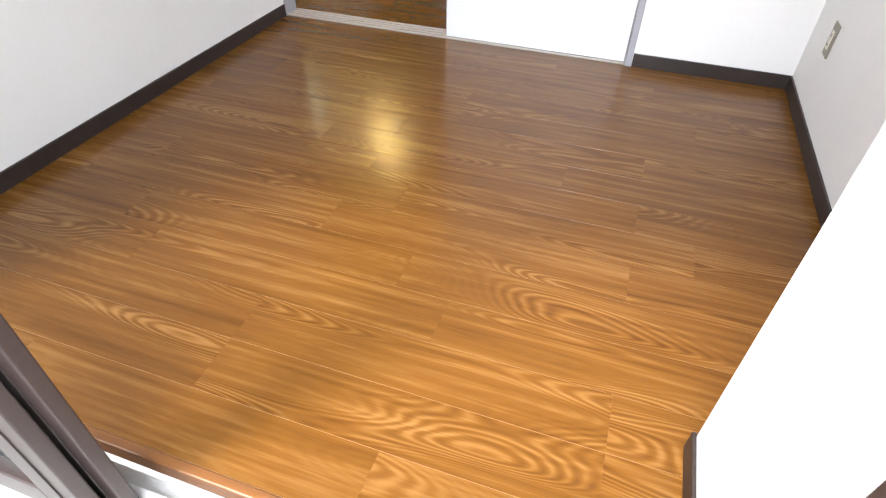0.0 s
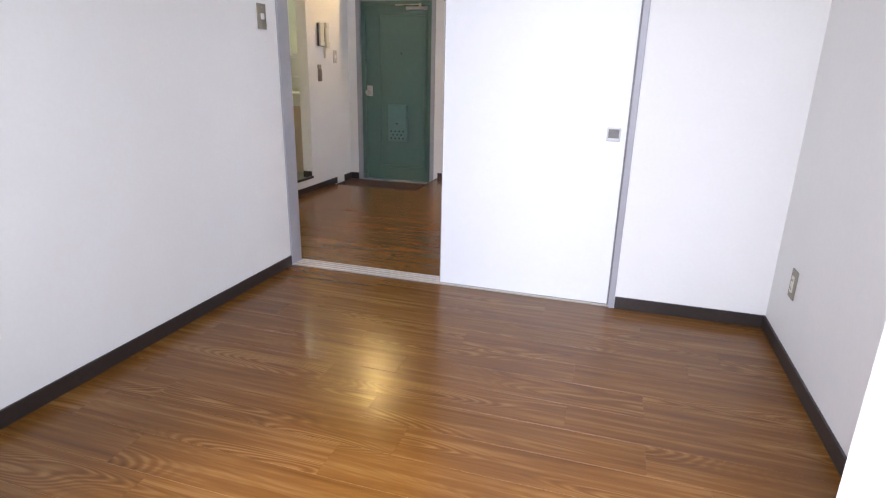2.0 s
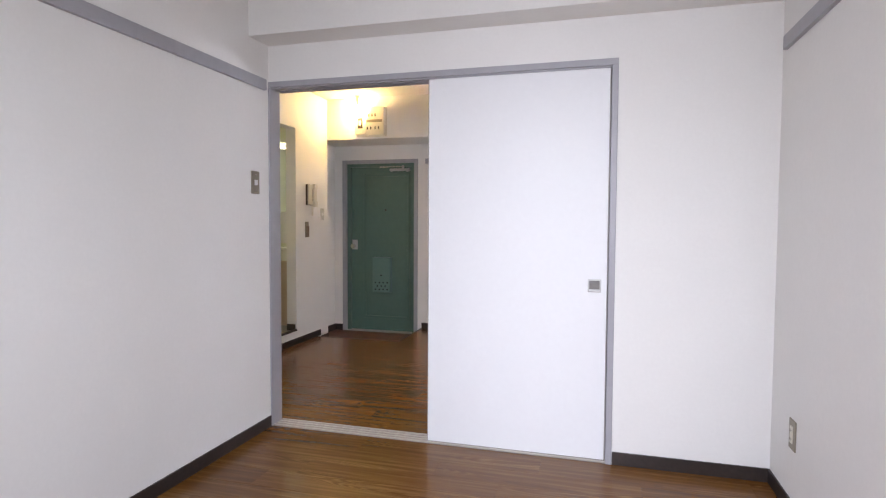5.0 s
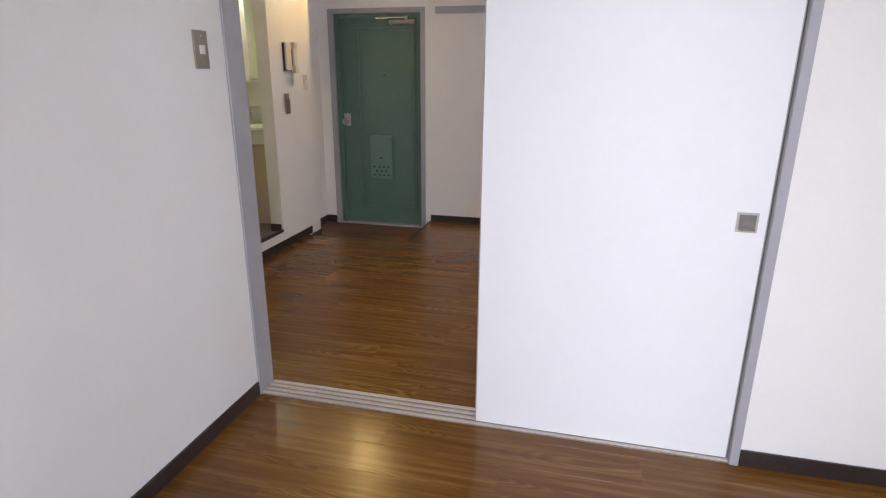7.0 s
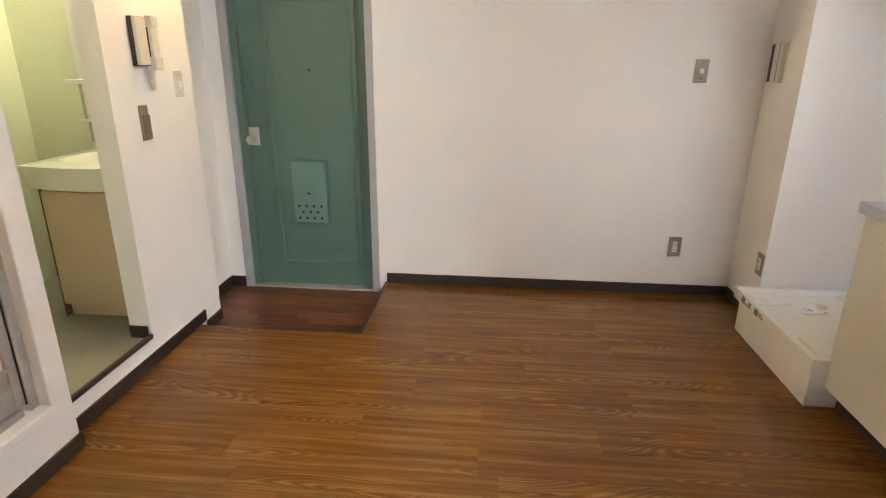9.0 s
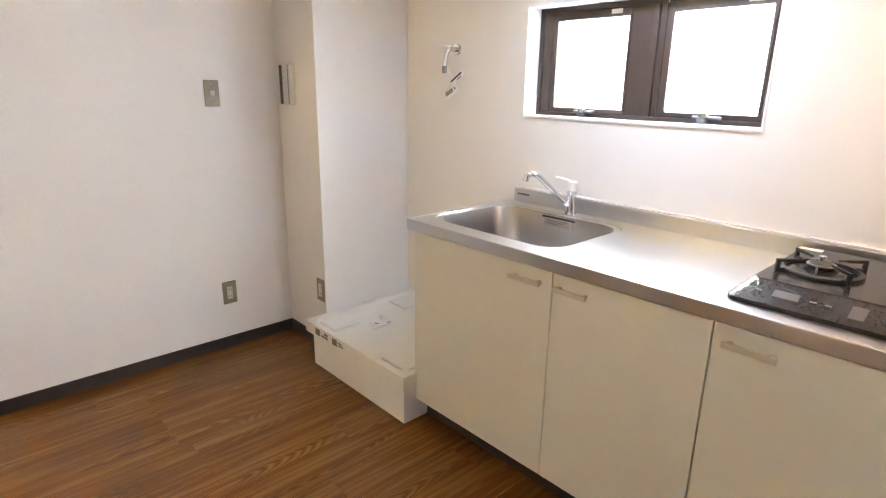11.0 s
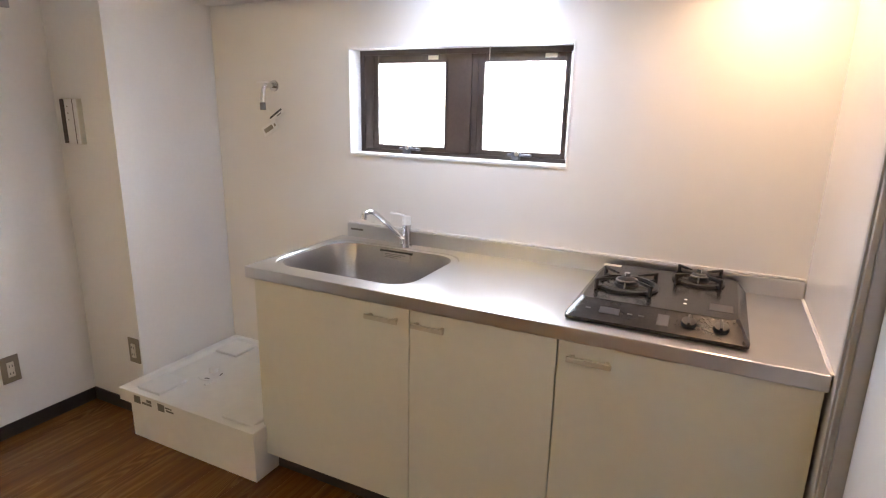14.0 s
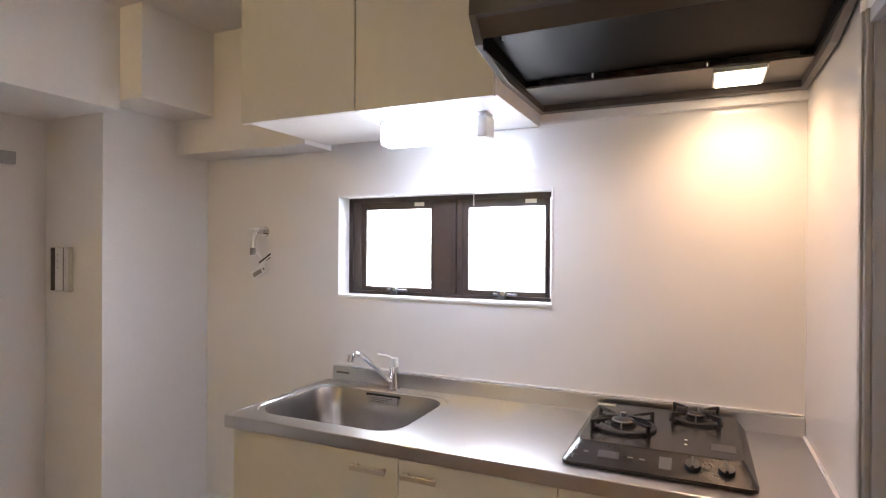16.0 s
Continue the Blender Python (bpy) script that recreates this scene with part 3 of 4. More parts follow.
part("peephole", tube(bmesh.new(), (-0.500, Y + 0.001, 1.29), (-0.500, Y - 0.006, 1.29), 0.009, n=18), DARKBROWN, ed, smooth=True)
bm = bmesh.new()
tube(bm, (-0.440, Y - 0.026, 1.730), (-0.225, Y - 0.026, 1.730), 0.015, n=20)
tube(bm, (-0.228, Y - 0.026, 1.730), (-0.212, Y - 0.026, 1.730), 0.020, n=20)
for x in (-0.425, -0.245):
    tube(bm, (x, Y - 0.026, 1.718), (x, Y + 0.001, 1.718), 0.010, n=12)
cl = part("door_closer", bm, ALU, ed, "grey metal door closer", smooth=True)
part("arm", boxes(((-0.550, Y - 0.06, 1.757), (-0.265, Y - 0.045, 1.765)), ((-0.550, Y - 0.062, 1.750), (-0.455, Y - 0.044, 1.757)), ((-0.287, Y - 0.062, 1.741), (-0.262, Y - 0.020, 1.772)), bevel=0.0015), CHROME, cl)
mb = part("letter_box", boxes(((-0.637, Y - 0.062, 0.375), (-0.422, Y + 0.001, 0.765)), bevel=0.009), GREEN_BOX, ed, "pale teal metal letter box with punched holes")
part("flap", boxes(((-0.632, Y - 0.066, 0.575), (-0.427, Y - 0.060, 0.760)), bevel=0.003), GREEN_BOX, mb)
part("catch", boxes(((-0.540, Y - 0.070, 0.560), (-0.520, Y - 0.064, 0.572)), bevel=0.001), BLACK, mb)
for z, n, x in ((0.485, 4, -0.599), (0.447, 3, -0.576), (0.409, 4, -0.599)):
    for k in range(n):
        part("hole", tube(bmesh.new(), (x + 0.0465 * k, Y - 0.0632, z), (x + 0.0465 * k, Y - 0.0612, z), 0.009, n=14), BLACK, mb)

# breaker box and bare bulb
bb = thing("breaker_box", (-0.44, 2.52, 2.012), "ivory breaker box with switch rows above the entry", "breaker box")
part("backing", boxes(((-0.600, 2.545, 2.014), (-0.278, 2.56, 2.307)), bevel=0.002), IVORY, bb)
part("cover", boxes(((-0.480, 2.485, 2.020), (-0.283, 2.545, 2.300)), bevel=0.008), IVORY, bb)
mc = part("main_cover", boxes(((-0.598, 2.495, 2.032), (-0.483, 2.545, 2.227)), bevel=0.006), IVORY, bb)
part("main_switch", boxes(((-0.566, 2.489, 2.092), (-0.512, 2.497, 2.197)), bevel=0.002), DARKBROWN, mc)
part("toggle", boxes(((-0.552, 2.481, 2.122), (-0.527, 2.490, 2.167)), bevel=0.002), IVORY, mc)
part("label_strip", boxes(((-0.470, 2.482, 2.147), (-0.300, 2.486, 2.174))), PLATE, bb)
for x in (-0.445, -0.412, -0.379):
    part("breaker", boxes(((x, 2.480, 2.204), (x + 0.010, 2.487, 2.232))), BLACK, bb)
for x in (-0.462, -0.425, -0.379, -0.342):
    part("breaker", boxes(((x, 2.480, 2.077), (x + 0.010, 2.487, 2.105))), BLACK, bb)

lb = thing("light_bulb", (-0.556, 2.452, H2), "bare glowing warm bulb in a ceiling socket", "light bulb")
part("socket", tube(tube(bmesh.new(), (-0.556, 2.452, H2), (-0.556, 2.452, H2 - 0.018), 0.032, 0.026, 20), (-0.556, 2.452, H2 - 0.018), (-0.556, 2.452, H2 - 0.098), 0.019, n=18), IVORY, lb, smooth=True)
bm = bmesh.new()
bmesh.ops.create_uvsphere(bm, u_segments=24, v_segments=16, radius=0.036, matrix=pose(-0.556, 2.452, H2 - 0.136))
part("globe", bm, BULB, lb, "glowing glass globe", smooth=True)

# intercom with handset
ic = thing("intercom", (W2, 2.19, 1.31), "ivory wall intercom with handset and coiled cord", "intercom")
part("base", boxes(((W2, 2.106, 1.315), (W2 + 0.020, 2.258, 1.515)), bevel=0.003), DARKBROWN, ic, "dark brown base")
part("face", boxes(((W2 + 0.019, 2.110, 1.320), (W2 + 0.036, 2.182, 1.512)), bevel=0.003), IVORY, ic)
hs = part("handset", boxes(((W2 + 0.030, 2.196, 1.325), (W2 + 0.048, 2.246, 1.510)), ((W2 + 0.021, 2.196, 1.300), (W2 + 0.056, 2.248, 1.355)), ((W2 + 0.021, 2.196, 1.474), (W2 + 0.054, 2.248, 1.522)), bevel=0.006), IVORY, ic, "ivory handset")
part("back_edge", boxes(((W2 + 0.0195, 2.200, 1.360), (W2 + 0.030, 2.242, 1.474)), bevel=0.002), DARKBROWN, hs)
coil = []
for i in range(150):
    f = i / 149
    coil.append((W2 + 0.022 + 0.007 * math.cos(i * 1.05), 2.185 + 0.028 * f + 0.007 * math.sin(i * 1.05), 1.315 - 0.10 * math.sin(math.pi * f)))
cu = bmesh.new()
rings = []
for i, p in enumerate(coil):
    rings.append([cu.verts.new((p[0] + 0.0022 * math.cos(k * 1.571), p[1], p[2] + 0.0022 * math.sin(k * 1.571))) for k in range(4)])
for a, b in zip(rings, rings[1:]):
    for k in range(4):
        cu.faces.new((a[k], a[(k + 1) % 4], b[(k + 1) % 4], b[k]))
part("cord", cu, IVORY, ic, "coiled ivory cord", smooth=True)
hk = thing("wall_holder", (W2, 2.117, 1.08), "small brown holder fixed under the intercom", "holder")
part("plate", boxes(((W2, 2.090, 1.005), (W2 + 0.012, 2.144, 1.155)), bevel=0.003), PLATE, hk)
part("pocket", boxes(((W2 + 0.011, 2.094, 1.008), (W2 + 0.020, 2.140, 1.115)), bevel=0.003), material("brown_holder", (0.17, 0.12, 0.085), 0.5), hk)

# ---- bathroom door and washroom ----
bd = thing("bathroom_door", (-0.93, 0.76, 0.20), "silver folding bathroom door with frosted peach panels", "door")
tagged(bd, kind="structure")
bd.name = "door_2"
D = -0.935
part("frame", boxes(((D - 0.02, 1.204, 0.235), (D + 0.035, 1.240, 2.0)), ((D - 0.02, 0.30, 0.235), (D + 0.035, 0.335, 2.0)), ((D - 0.02, 0.335, 1.96), (D + 0.035, 1.178, 2.0)), ((D - 0.02, 0.335, 0.235), (D + 0.035, 1.178, 0.262)), bevel=0.003), ALU, bd)
part("gasket", boxes(((D + 0.020, 1.2005, 0.262), (D + 0.028, 1.205, 1.96))), BLACK, bd)
for y0, y1 in ((0.34, 0.752), (0.758, 1.200)):
    lf = part("leaf", boxes(((D, y0, 0.265), (D + 0.026, y0 + 0.035, 1.955)), ((D, y1 - 0.035, 0.265), (D + 0.026, y1, 1.955)), ((D, y0 + 0.035, 0.265), (D + 0.022, y1 - 0.035, 0.41)),
                            ((D, y0 + 0.035, 1.125), (D + 0.026, y1 - 0.035, 1.185)), ((D, y0 + 0.035, 1.92), (D + 0.026, y1 - 0.035, 1.955)), bevel=0.003), ALU, bd)
    part("ridge", boxes(((D + 0.020, y0 + 0.03, 0.405), (D + 0.031, y1 - 0.03, 0.417)), ((D + 0.020, y0 + 0.03, 0.340), (D + 0.027, y1 - 0.03, 0.346)), ((D + 0.022, y0 + 0.03, 1.150), (D + 0.031, y1 - 0.03, 1.158)), bevel=0.001), ALU, lf)
    part("pane", boxes(((D + 0.008, y0 + 0.033, 0.41), (D + 0.013, y1 - 0.033, 1.127))), PEACH, lf, "frosted peach panel")
    part("pane", boxes(((D + 0.008, y0 + 0.033, 1.183), (D + 0.013, y1 - 0.033, 1.922))), PEACH, lf, "frosted peach panel")
part("sill", boxes(((D - 0.02, 0.30, 0.20), (BX + 0.012, 1.245, 0.236)), bevel=0.006), WHITE, bd, "rounded white sill")
part("casing", boxes(((D - 0.02, 1.240, 0.236), (BX + 0.004, 1.252, 2.0)), bevel=0.004), WHITE, bd, "white casing")

VCREAM = material("beige_vanity_laminate", (0.60, 0.47, 0.34), 0.45, spread=0.03)
vn = thing("vanity", (-1.24, 2.35, 0.13), "cream washbasin vanity with white ceramic basin", "vanity")
part("cabinet", boxes(((-1.485, 2.11, 0.19), (-1.04, 2.66, 0.775)), bevel=0.003), VCREAM, vn)
part("door", boxes(((-1.48, 2.092, 0.20), (-1.042, 2.11, 0.765)), bevel=0.002), VCREAM, vn)
part("plinth", boxes(((-1.48, 2.13, 0.13), (-1.04, 2.66, 0.19))), VCREAM, vn)
part("side_panel", boxes(((-1.489, 2.095, 0.13), (-1.485, 2.66, 0.79))), material("walnut_side", (0.14, 0.085, 0.05), 0.5, spread=0.2, scale=50), vn, "brown wood-grain side")
bm = bmesh.new()
inner = round_rect(-1.46, -1.10, 2.13, 2.50, 0.12)
front = [(x, y - (0.045 * math.cos((x + 1.27) / 0.27 * 1.5) if y < 2.2 else 0)) for x, y in square_ring(-1.545, -1.04, 2.075, 2.66, inner)]
loft(bm, [[(x * 0.94 - 1.27 * 0.06, y + (0.03 if y < 2.2 else 0), 0.775) for x, y in front], [(x, y, 0.885) for x, y in front], [(x, y, 0.893) for x, y in inner],
          [(-1.28 + (x + 1.28) * 0.9, 2.31 + (y - 2.31) * 0.9, 0.86) for x, y in inner], [(-1.28 + (x + 1.28) * 0.55, 2.31 + (y - 2.31) * 0.55, 0.78) for x, y in inner]])
part("basin", bm, CERAMIC, vn, "white ceramic basin", smooth=True)
part("faucet", boxes(((-1.30, 2.53, 0.885), (-1.24, 2.60, 0.93)), ((-1.285, 2.44, 0.955), (-1.255, 2.58, 0.975)), ((-1.285, 2.55, 0.925), (-1.255, 2.58, 0.975)), bevel=0.006), CHROME, vn)
mu = thing("mirror_cabinet", (-1.3, 2.64, 1.0), "white mirror cabinet with shelf over the washbasin", "mirror cabinet")
part("back_panel", boxes(((-1.60, 2.645, 0.92), (-1.04, 2.66, 1.95)), bevel=0.002), WHITE, mu)
part("side_frame", boxes(((-1.572, 2.60, 1.235), (-1.535, 2.645, 1.95)), bevel=0.003), WHITE, mu)
part("mirror", boxes(((-1.53, 2.605, 1.26), (-1.06, 2.612, 1.93)), bevel=0.001), MIRROR, mu, "silver mirror")
part("shelf", boxes(((-1.61, 2.54, 1.222), (-1.04, 2.645, 1.243)), bevel=0.003), WHITE, mu)
part("shelf", boxes(((-1.59, 2.58, 1.028), (-1.04, 2.645, 1.040)), bevel=0.003), WHITE, mu)
part("bracket", boxes(((-1.578, 2.60, 1.04), (-1.568, 2.61, 1.222)), ((-1.56, 2.60, 0.92), (-1.55, 2.61, 1.03))), ALU, mu)

# ---- kitchen ----
CX, CT = 1.957, 0.862         # front edge and height of the worktop
CY0, CY1 = 0.118, 1.914

# glossy wall panels round the worktop
structure("wall_panel", boxes(((EK - 0.004, 0.114, CT + 0.05), (EK, WY0 - 0.002, 1.915)), ((EK - 0.004, WY1 + 0.002, 0.0), (EK, 2.66, 1.873)),
                              ((EK - 0.004, WY0 - 0.002, CT + 0.05), (EK, WY1 + 0.002, WZ0 - 0.002)), ((EK - 0.004, WY0 - 0.002, WZ1 + 0.002), (EK, WY1 + 0.002, 1.915)),
                              ((EK - 0.0045, 1.914, 0), (EK, WY1 + 0.002, CT + 0.05))), GLOSSPANEL, "glossy off-white kitchen wall panel", "wall panel")
structure("wall_panel", boxes(((1.915, 0.11, 0.0), (EK - 0.004, 0.114, 2.3))), GLOSSPANEL, "glossy off-white panel beside the stove", "wall panel")
structure("trim", boxes(((1.900, 0.11, 0.0), (1.915, 0.119, 2.3)), bevel=0.002), WHITE, "white edge trim of the wall panel", "trim")


structure("sealant", boxes(((CX + 0.003, 0.114, CT + 0.0005), (EK - 0.010, 0.123, CT + 0.0050)), bevel=0.0015), WHITE, "white sealant bead between worktop and wall panel", "sealant")


def cabinet_handle(y0, y1, z, parent):
    h = part("handle", boxes(((CX - 0.012, y0, z - 0.008), (CX - 0.004, y1, z + 0.008)), ((CX - 0.006, y0 + 0.008, z - 0.006), (CX + 0.016, y0 + 0.020, z + 0.006)),
                             ((CX - 0.006, y1 - 0.020, z - 0.006), (CX + 0.016, y1 - 0.008, z + 0.006)), bevel=0.002), SATIN, parent, "satin champagne bar handle")
    return h


SATIN = material("satin_champagne_metal", (0.52, 0.48, 0.42), 0.36, metal=0.4, spread=0.05)


def base_cabinet(y0, y1, doors, label):
    c = thing("base_cabinet", (2.25, (y0 + y1) / 2, 0), label, "kitchen cabinet", "base cabinets")
    part("body", boxes(((CX + 0.034, y0 + 0.001, 0.095), (EK - 0.006, y0 + 0.017, CT - 0.042)), ((CX + 0.034, y1 - 0.017, 0.095), (EK - 0.006, y1 - 0.001, CT - 0.042)),
                       ((CX + 0.034, y0 + 0.017, 0.095), (EK - 0.006, y1 - 0.017, 0.112))), CREAM, c)
    part("toe_kick", boxes(((CX + 0.075, y0 + 0.002, 0), (CX + 0.09, y1 - 0.002, 0.095))), BASE, c, "black toe kick")
    for a, b, h0, h1 in doors:
        d = part("door", boxes(((CX + 0.014, a + 0.0015, 0.095), (CX + 0.033, b - 0.0015, CT - 0.044)), bevel=0.0015), CREAM, c)
        cabinet_handle(h0, h1, 0.772, d)
    return c


base_cabinet(0.754, 1.884, ((0.754, 1.232, 1.100, 1.216), (1.232, 1.884, 1.266, 1.390)), "cream laminate sink cabinet with two doors, bar handles")
base_cabinet(0.119, 0.753, ((0.122, 0.753, 0.600, 0.723),), "cream laminate cabinet under the stove, one door")

# worktop with pressed basin
wt = thing("worktop", (2.26, 1.0, CT - 0.04), "stainless steel worktop with pressed sink and upstand", "worktop")
bm = bmesh.new()
SX0, SX1, SY0, SY1 = 2.048, 2.475, 1.292, 1.868
hole = round_rect(SX0, SX1, SY0, SY1, 0.095)
rim = round_rect(SX0 - 0.022, SX1 + 0.022, SY0 - 0.030, SY1 + 0.022, 0.11)
outer = square_ring(CX + 0.004, 2.556, 1.20, CY1 - 0.003, hole)


def shrunk(k, z, ring=hole):
    cx, cy = (SX0 + SX1) / 2, (SY0 + SY1) / 2
    return [(cx + math.copysign(max(0, abs(x - cx) - k), x - cx), cy + math.copysign(max(0, abs(y - cy) - k), y - cy), z) for x, y in ring]


loft(bm, [[(x, y, CT) for x, y in outer], [(x, y, CT) for x, y in rim], [(x, y, CT - 0.004) for x, y in round_rect(SX0 - 0.018, SX1 + 0.018, SY0 - 0.026, SY1 + 0.018, 0.108)],
          [(x, y, CT - 0.0045) for x, y in hole]], cap=False)
box(bm, (CX + 0.004, CY0, CT - 0.004), (2.556, 1.20, CT))
part("top", bm, STEEL, wt)
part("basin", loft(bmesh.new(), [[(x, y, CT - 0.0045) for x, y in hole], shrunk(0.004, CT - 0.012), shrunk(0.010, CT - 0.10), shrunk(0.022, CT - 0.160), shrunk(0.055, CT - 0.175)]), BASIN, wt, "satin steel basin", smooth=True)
part("strainer", tube(bmesh.new(), (2.36, 1.58, CT - 0.176), (2.36, 1.58, CT - 0.172), 0.055, 0.05, 28), STEEL, wt, smooth=True)
part("front_edge", boxes(((CX, CY0, CT - 0.042), (CX + 0.012, CY1, CT + 0.0012)), bevel=0.003), STEEL, wt)
part("side_edge", boxes(((CX + 0.012, CY1 - 0.008, CT - 0.042), (2.556, CY1, CT + 0.0012)), bevel=0.003), STEEL, wt)
part("upstand", boxes(((2.553, CY0, CT - 0.002), (EK - 0.0045, CY1 - 0.028, CT + 0.060)), bevel=0.004), STEEL, wt)
# thin white strip that stands in for the highlight on the steel's top edge
part("upstand_highlight", boxes(((2.562, CY0, CT + 0.0605), (EK - 0.0045, CY1 - 0.028, CT + 0.067)), bevel=0.002), WHITE, wt, "bright highlight along the upstand's top edge, put in as a white strip")
part("maker_label", boxes(((2.5515, 1.80, CT + 0.032), (2.5535, 1.865, CT + 0.040))), GREYTAG, wt)
sk = part("overflow_cover", boxes(((SX1 - 0.012, 1.50, CT - 0.020), (SX1 - 0.002, 1.655, CT - 0.012))), BLACK, wt, "black overflow slot")
part("sticker", boxes(((SX1 - 0.0135, 1.512, CT - 0.050), (SX1 - 0.0115, 1.645, CT - 0.019))), material("faded_sticker", (0.42, 0.40, 0.39), 0.35, metal=0.4), wt, "faded silver care sticker")
for i in range(3):
    part("print_bar", boxes(((SX1 - 0.0145, 1.53 + 0.02 * i, CT - 0.028 - 0.007 * i), (SX1 - 0.0130, 1.63, CT - 0.025 - 0.007 * i))), GREYTAG, wt)

# mixer tap on the sink
FX, FY = 2.515, 1.556
fa = thing("faucet", (FX, FY, CT), "chrome single-lever kitchen faucet, spout over sink", "faucet")
part("base", tube(tube(bmesh.new(), (FX, FY, CT), (FX, FY, CT + 0.010), 0.025, 0.024, 24), (FX, FY, CT + 0.010), (FX, FY, CT + 0.090), 0.0185, n=24), CHROME, fa, smooth=True)
part("collar", tube(bmesh.new(), (FX, FY, CT + 0.090), (FX, FY, CT + 0.096), 0.0200, n=24), CHROME, fa, smooth=True)
part("cap", tube(bmesh.new(), (FX, FY, CT + 0.096), (FX, FY, CT + 0.130), 0.0195, 0.017, 24), WHITE, fa, "white cap", smooth=True)
part("lever", pipe([(FX, FY, CT + 0.126), (FX - 0.02, FY + 0.022, CT + 0.140), (FX - 0.032, FY + 0.058, CT + 0.144)], 0.0055), WHITE, fa, "white lever", smooth=True)
part("spout", pipe([(FX, FY, CT + 0.030), (FX - 0.025, FY + 0.013, CT + 0.047), (FX - 0.132, FY + 0.048, CT + 0.146), (FX - 0.163, FY + 0.060, CT + 0.170), (FX - 0.190, FY + 0.069, CT + 0.171), (FX - 0.205, FY + 0.075, CT + 0.157)], 0.0100, 14), CHROME, fa, smooth=True)
part("nozzle", tube(bmesh.new(), (FX - 0.201, FY + 0.073, CT + 0.172), (FX - 0.206, FY + 0.075, CT + 0.145), 0.0130, n=18), CHROME, fa, smooth=True)


SMOKE = material("smoked_print", (0.075, 0.068, 0.066), 0.3)
# gas stove set into the worktop
SV0, SV1 = 0.283, 0.757
SZ = CT + 0.012               # raised hob plate
st = thing("gas_stove", (2.28, 0.52, CT), "charcoal enamel two-burner gas stove set in the worktop", "stove")
bm = bmesh.new()
ring_a = round_rect(2.022, 2.535, SV0, SV1, 0.022)
ring_b = [(x if x > 2.06 else x + 0.078, y + (0.026 if y < 0.52 else -0.026)) for x, y in round_rect(2.030, 2.530, SV0, SV1, 0.02)]
loft(bm, [[(x, y, CT + 0.001) for x, y in ring_a], [(x, y, CT + 0.011) for x, y in ring_a], [(x, y, SZ + 0.031) for x, y in ring_b], [(2.28 + (x - 2.28) * 0.985, 0.52 + (y - 0.52) * 0.982, SZ + 0.0335) for x, y in ring_b]])
part("top_plate", bm, STOVE, st)


def burner(cx, cy, r):
    b = part("burner", tube(tube(bmesh.new(), (cx, cy, SZ + 0.033), (cx, cy, SZ + 0.044), r * 0.62, r * 0.55, 28), (cx, cy, SZ + 0.044), (cx, cy, SZ + 0.053), r * 0.50, n=28), IRON, st, smooth=True)
    part("drip_ring", tube(bmesh.new(), (cx, cy, SZ + 0.0335), (cx, cy, SZ + 0.038), r * 1.12, r * 0.95, 32), STOVE, b, smooth=True)
    part("ring_cap", tube(bmesh.new(), (cx, cy, SZ + 0.053), (cx, cy, SZ + 0.056), r * 0.52, r * 0.50, 28), GREYTAG, b, smooth=True)
    part("cap", tube(bmesh.new(), (cx, cy, SZ + 0.056), (cx, cy, SZ + 0.062), r * 0.42, r * 0.30, 28), IRON, b, smooth=True)
    part("sensor", tube(bmesh.new(), (cx, cy, SZ + 0.060), (cx, cy, SZ + 0.076), 0.009, n=16), CHROME, b, smooth=True)
    part("igniter", tube(bmesh.new(), (cx - r * 0.6, cy, SZ + 0.035), (cx - r * 0.6, cy, SZ + 0.053), 0.0025, n=8), ALU, b)
    bm = bmesh.new()
    ring = [[(cx + r * q * math.cos(a), cy + r * q * math.sin(a), SZ + z) for a in [k * math.pi / 18 for k in range(36)]] for q, z in ((1.22, 0.0345), (1.45, 0.0345), (1.43, 0.0420), (1.26, 0.0440), (1.22, 0.0345))]
    loft(bm, ring, cap=False)
    g = part("pan_support", bm, IRON, st, "black iron pan support", smooth=True)
    for k in range(4):
        m4 = Matrix.Translation((cx, cy, SZ)) @ Matrix.Rotation(radians(45 + 90 * k), 4, "Z")
        part("prong", placed(boxes(((r * 1.58, -0.0045, 0.034), (r * 1.74, 0.0045, 0.066)), ((r * 0.95, -0.004, 0.059), (r * 1.74, 0.004, 0.067)), ((r * 0.62, -0.003, 0.061), (r * 0.95, 0.003, 0.066)), ((r * 1.36, -0.0045, 0.036), (r * 1.70, 0.0045, 0.045)), bevel=0.0015), m4), IRON, g)


burner(2.275, 0.625, 0.066)
burner(2.440, 0.425, 0.054)
slope = Matrix.Translation((2.068, 0.0, CT + 0.0270)) @ Matrix.Rotation(radians(-21.5), 4, "Y")
for y in (0.430, 0.352):
    k = part("knob", placed(tube(bmesh.new(), (0, y, 0.0), (0, y, 0.014), 0.020, 0.018, 24), slope), BLACK, st, "black control knob", smooth=True)
    part("grip", placed(boxes(((-0.018, y - 0.004, 0.012), (0.018, y + 0.004, 0.021)), bevel=0.002), slope), BLACK, k)
    part("pointer", placed(boxes(((0.009, y - 0.001, 0.0208), (0.017, y + 0.001, 0.0216))), slope), GREYTAG, k)
part("display", placed(boxes(((-0.015, 0.610, -0.001), (0.012, 0.665, 0.003)), bevel=0.001), slope), SMOKE, st)
part("battery_lid", placed(boxes(((-0.025, 0.480, -0.001), (0.020, 0.510, 0.003)), bevel=0.001), slope), SMOKE, st)
for y in (0.69, 0.575, 0.545, 0.395):
    part("print_bar", placed(boxes(((-0.003, y, 0.001), (0.001, y + 0.014, 0.0028))), slope), GREYTAG, st)
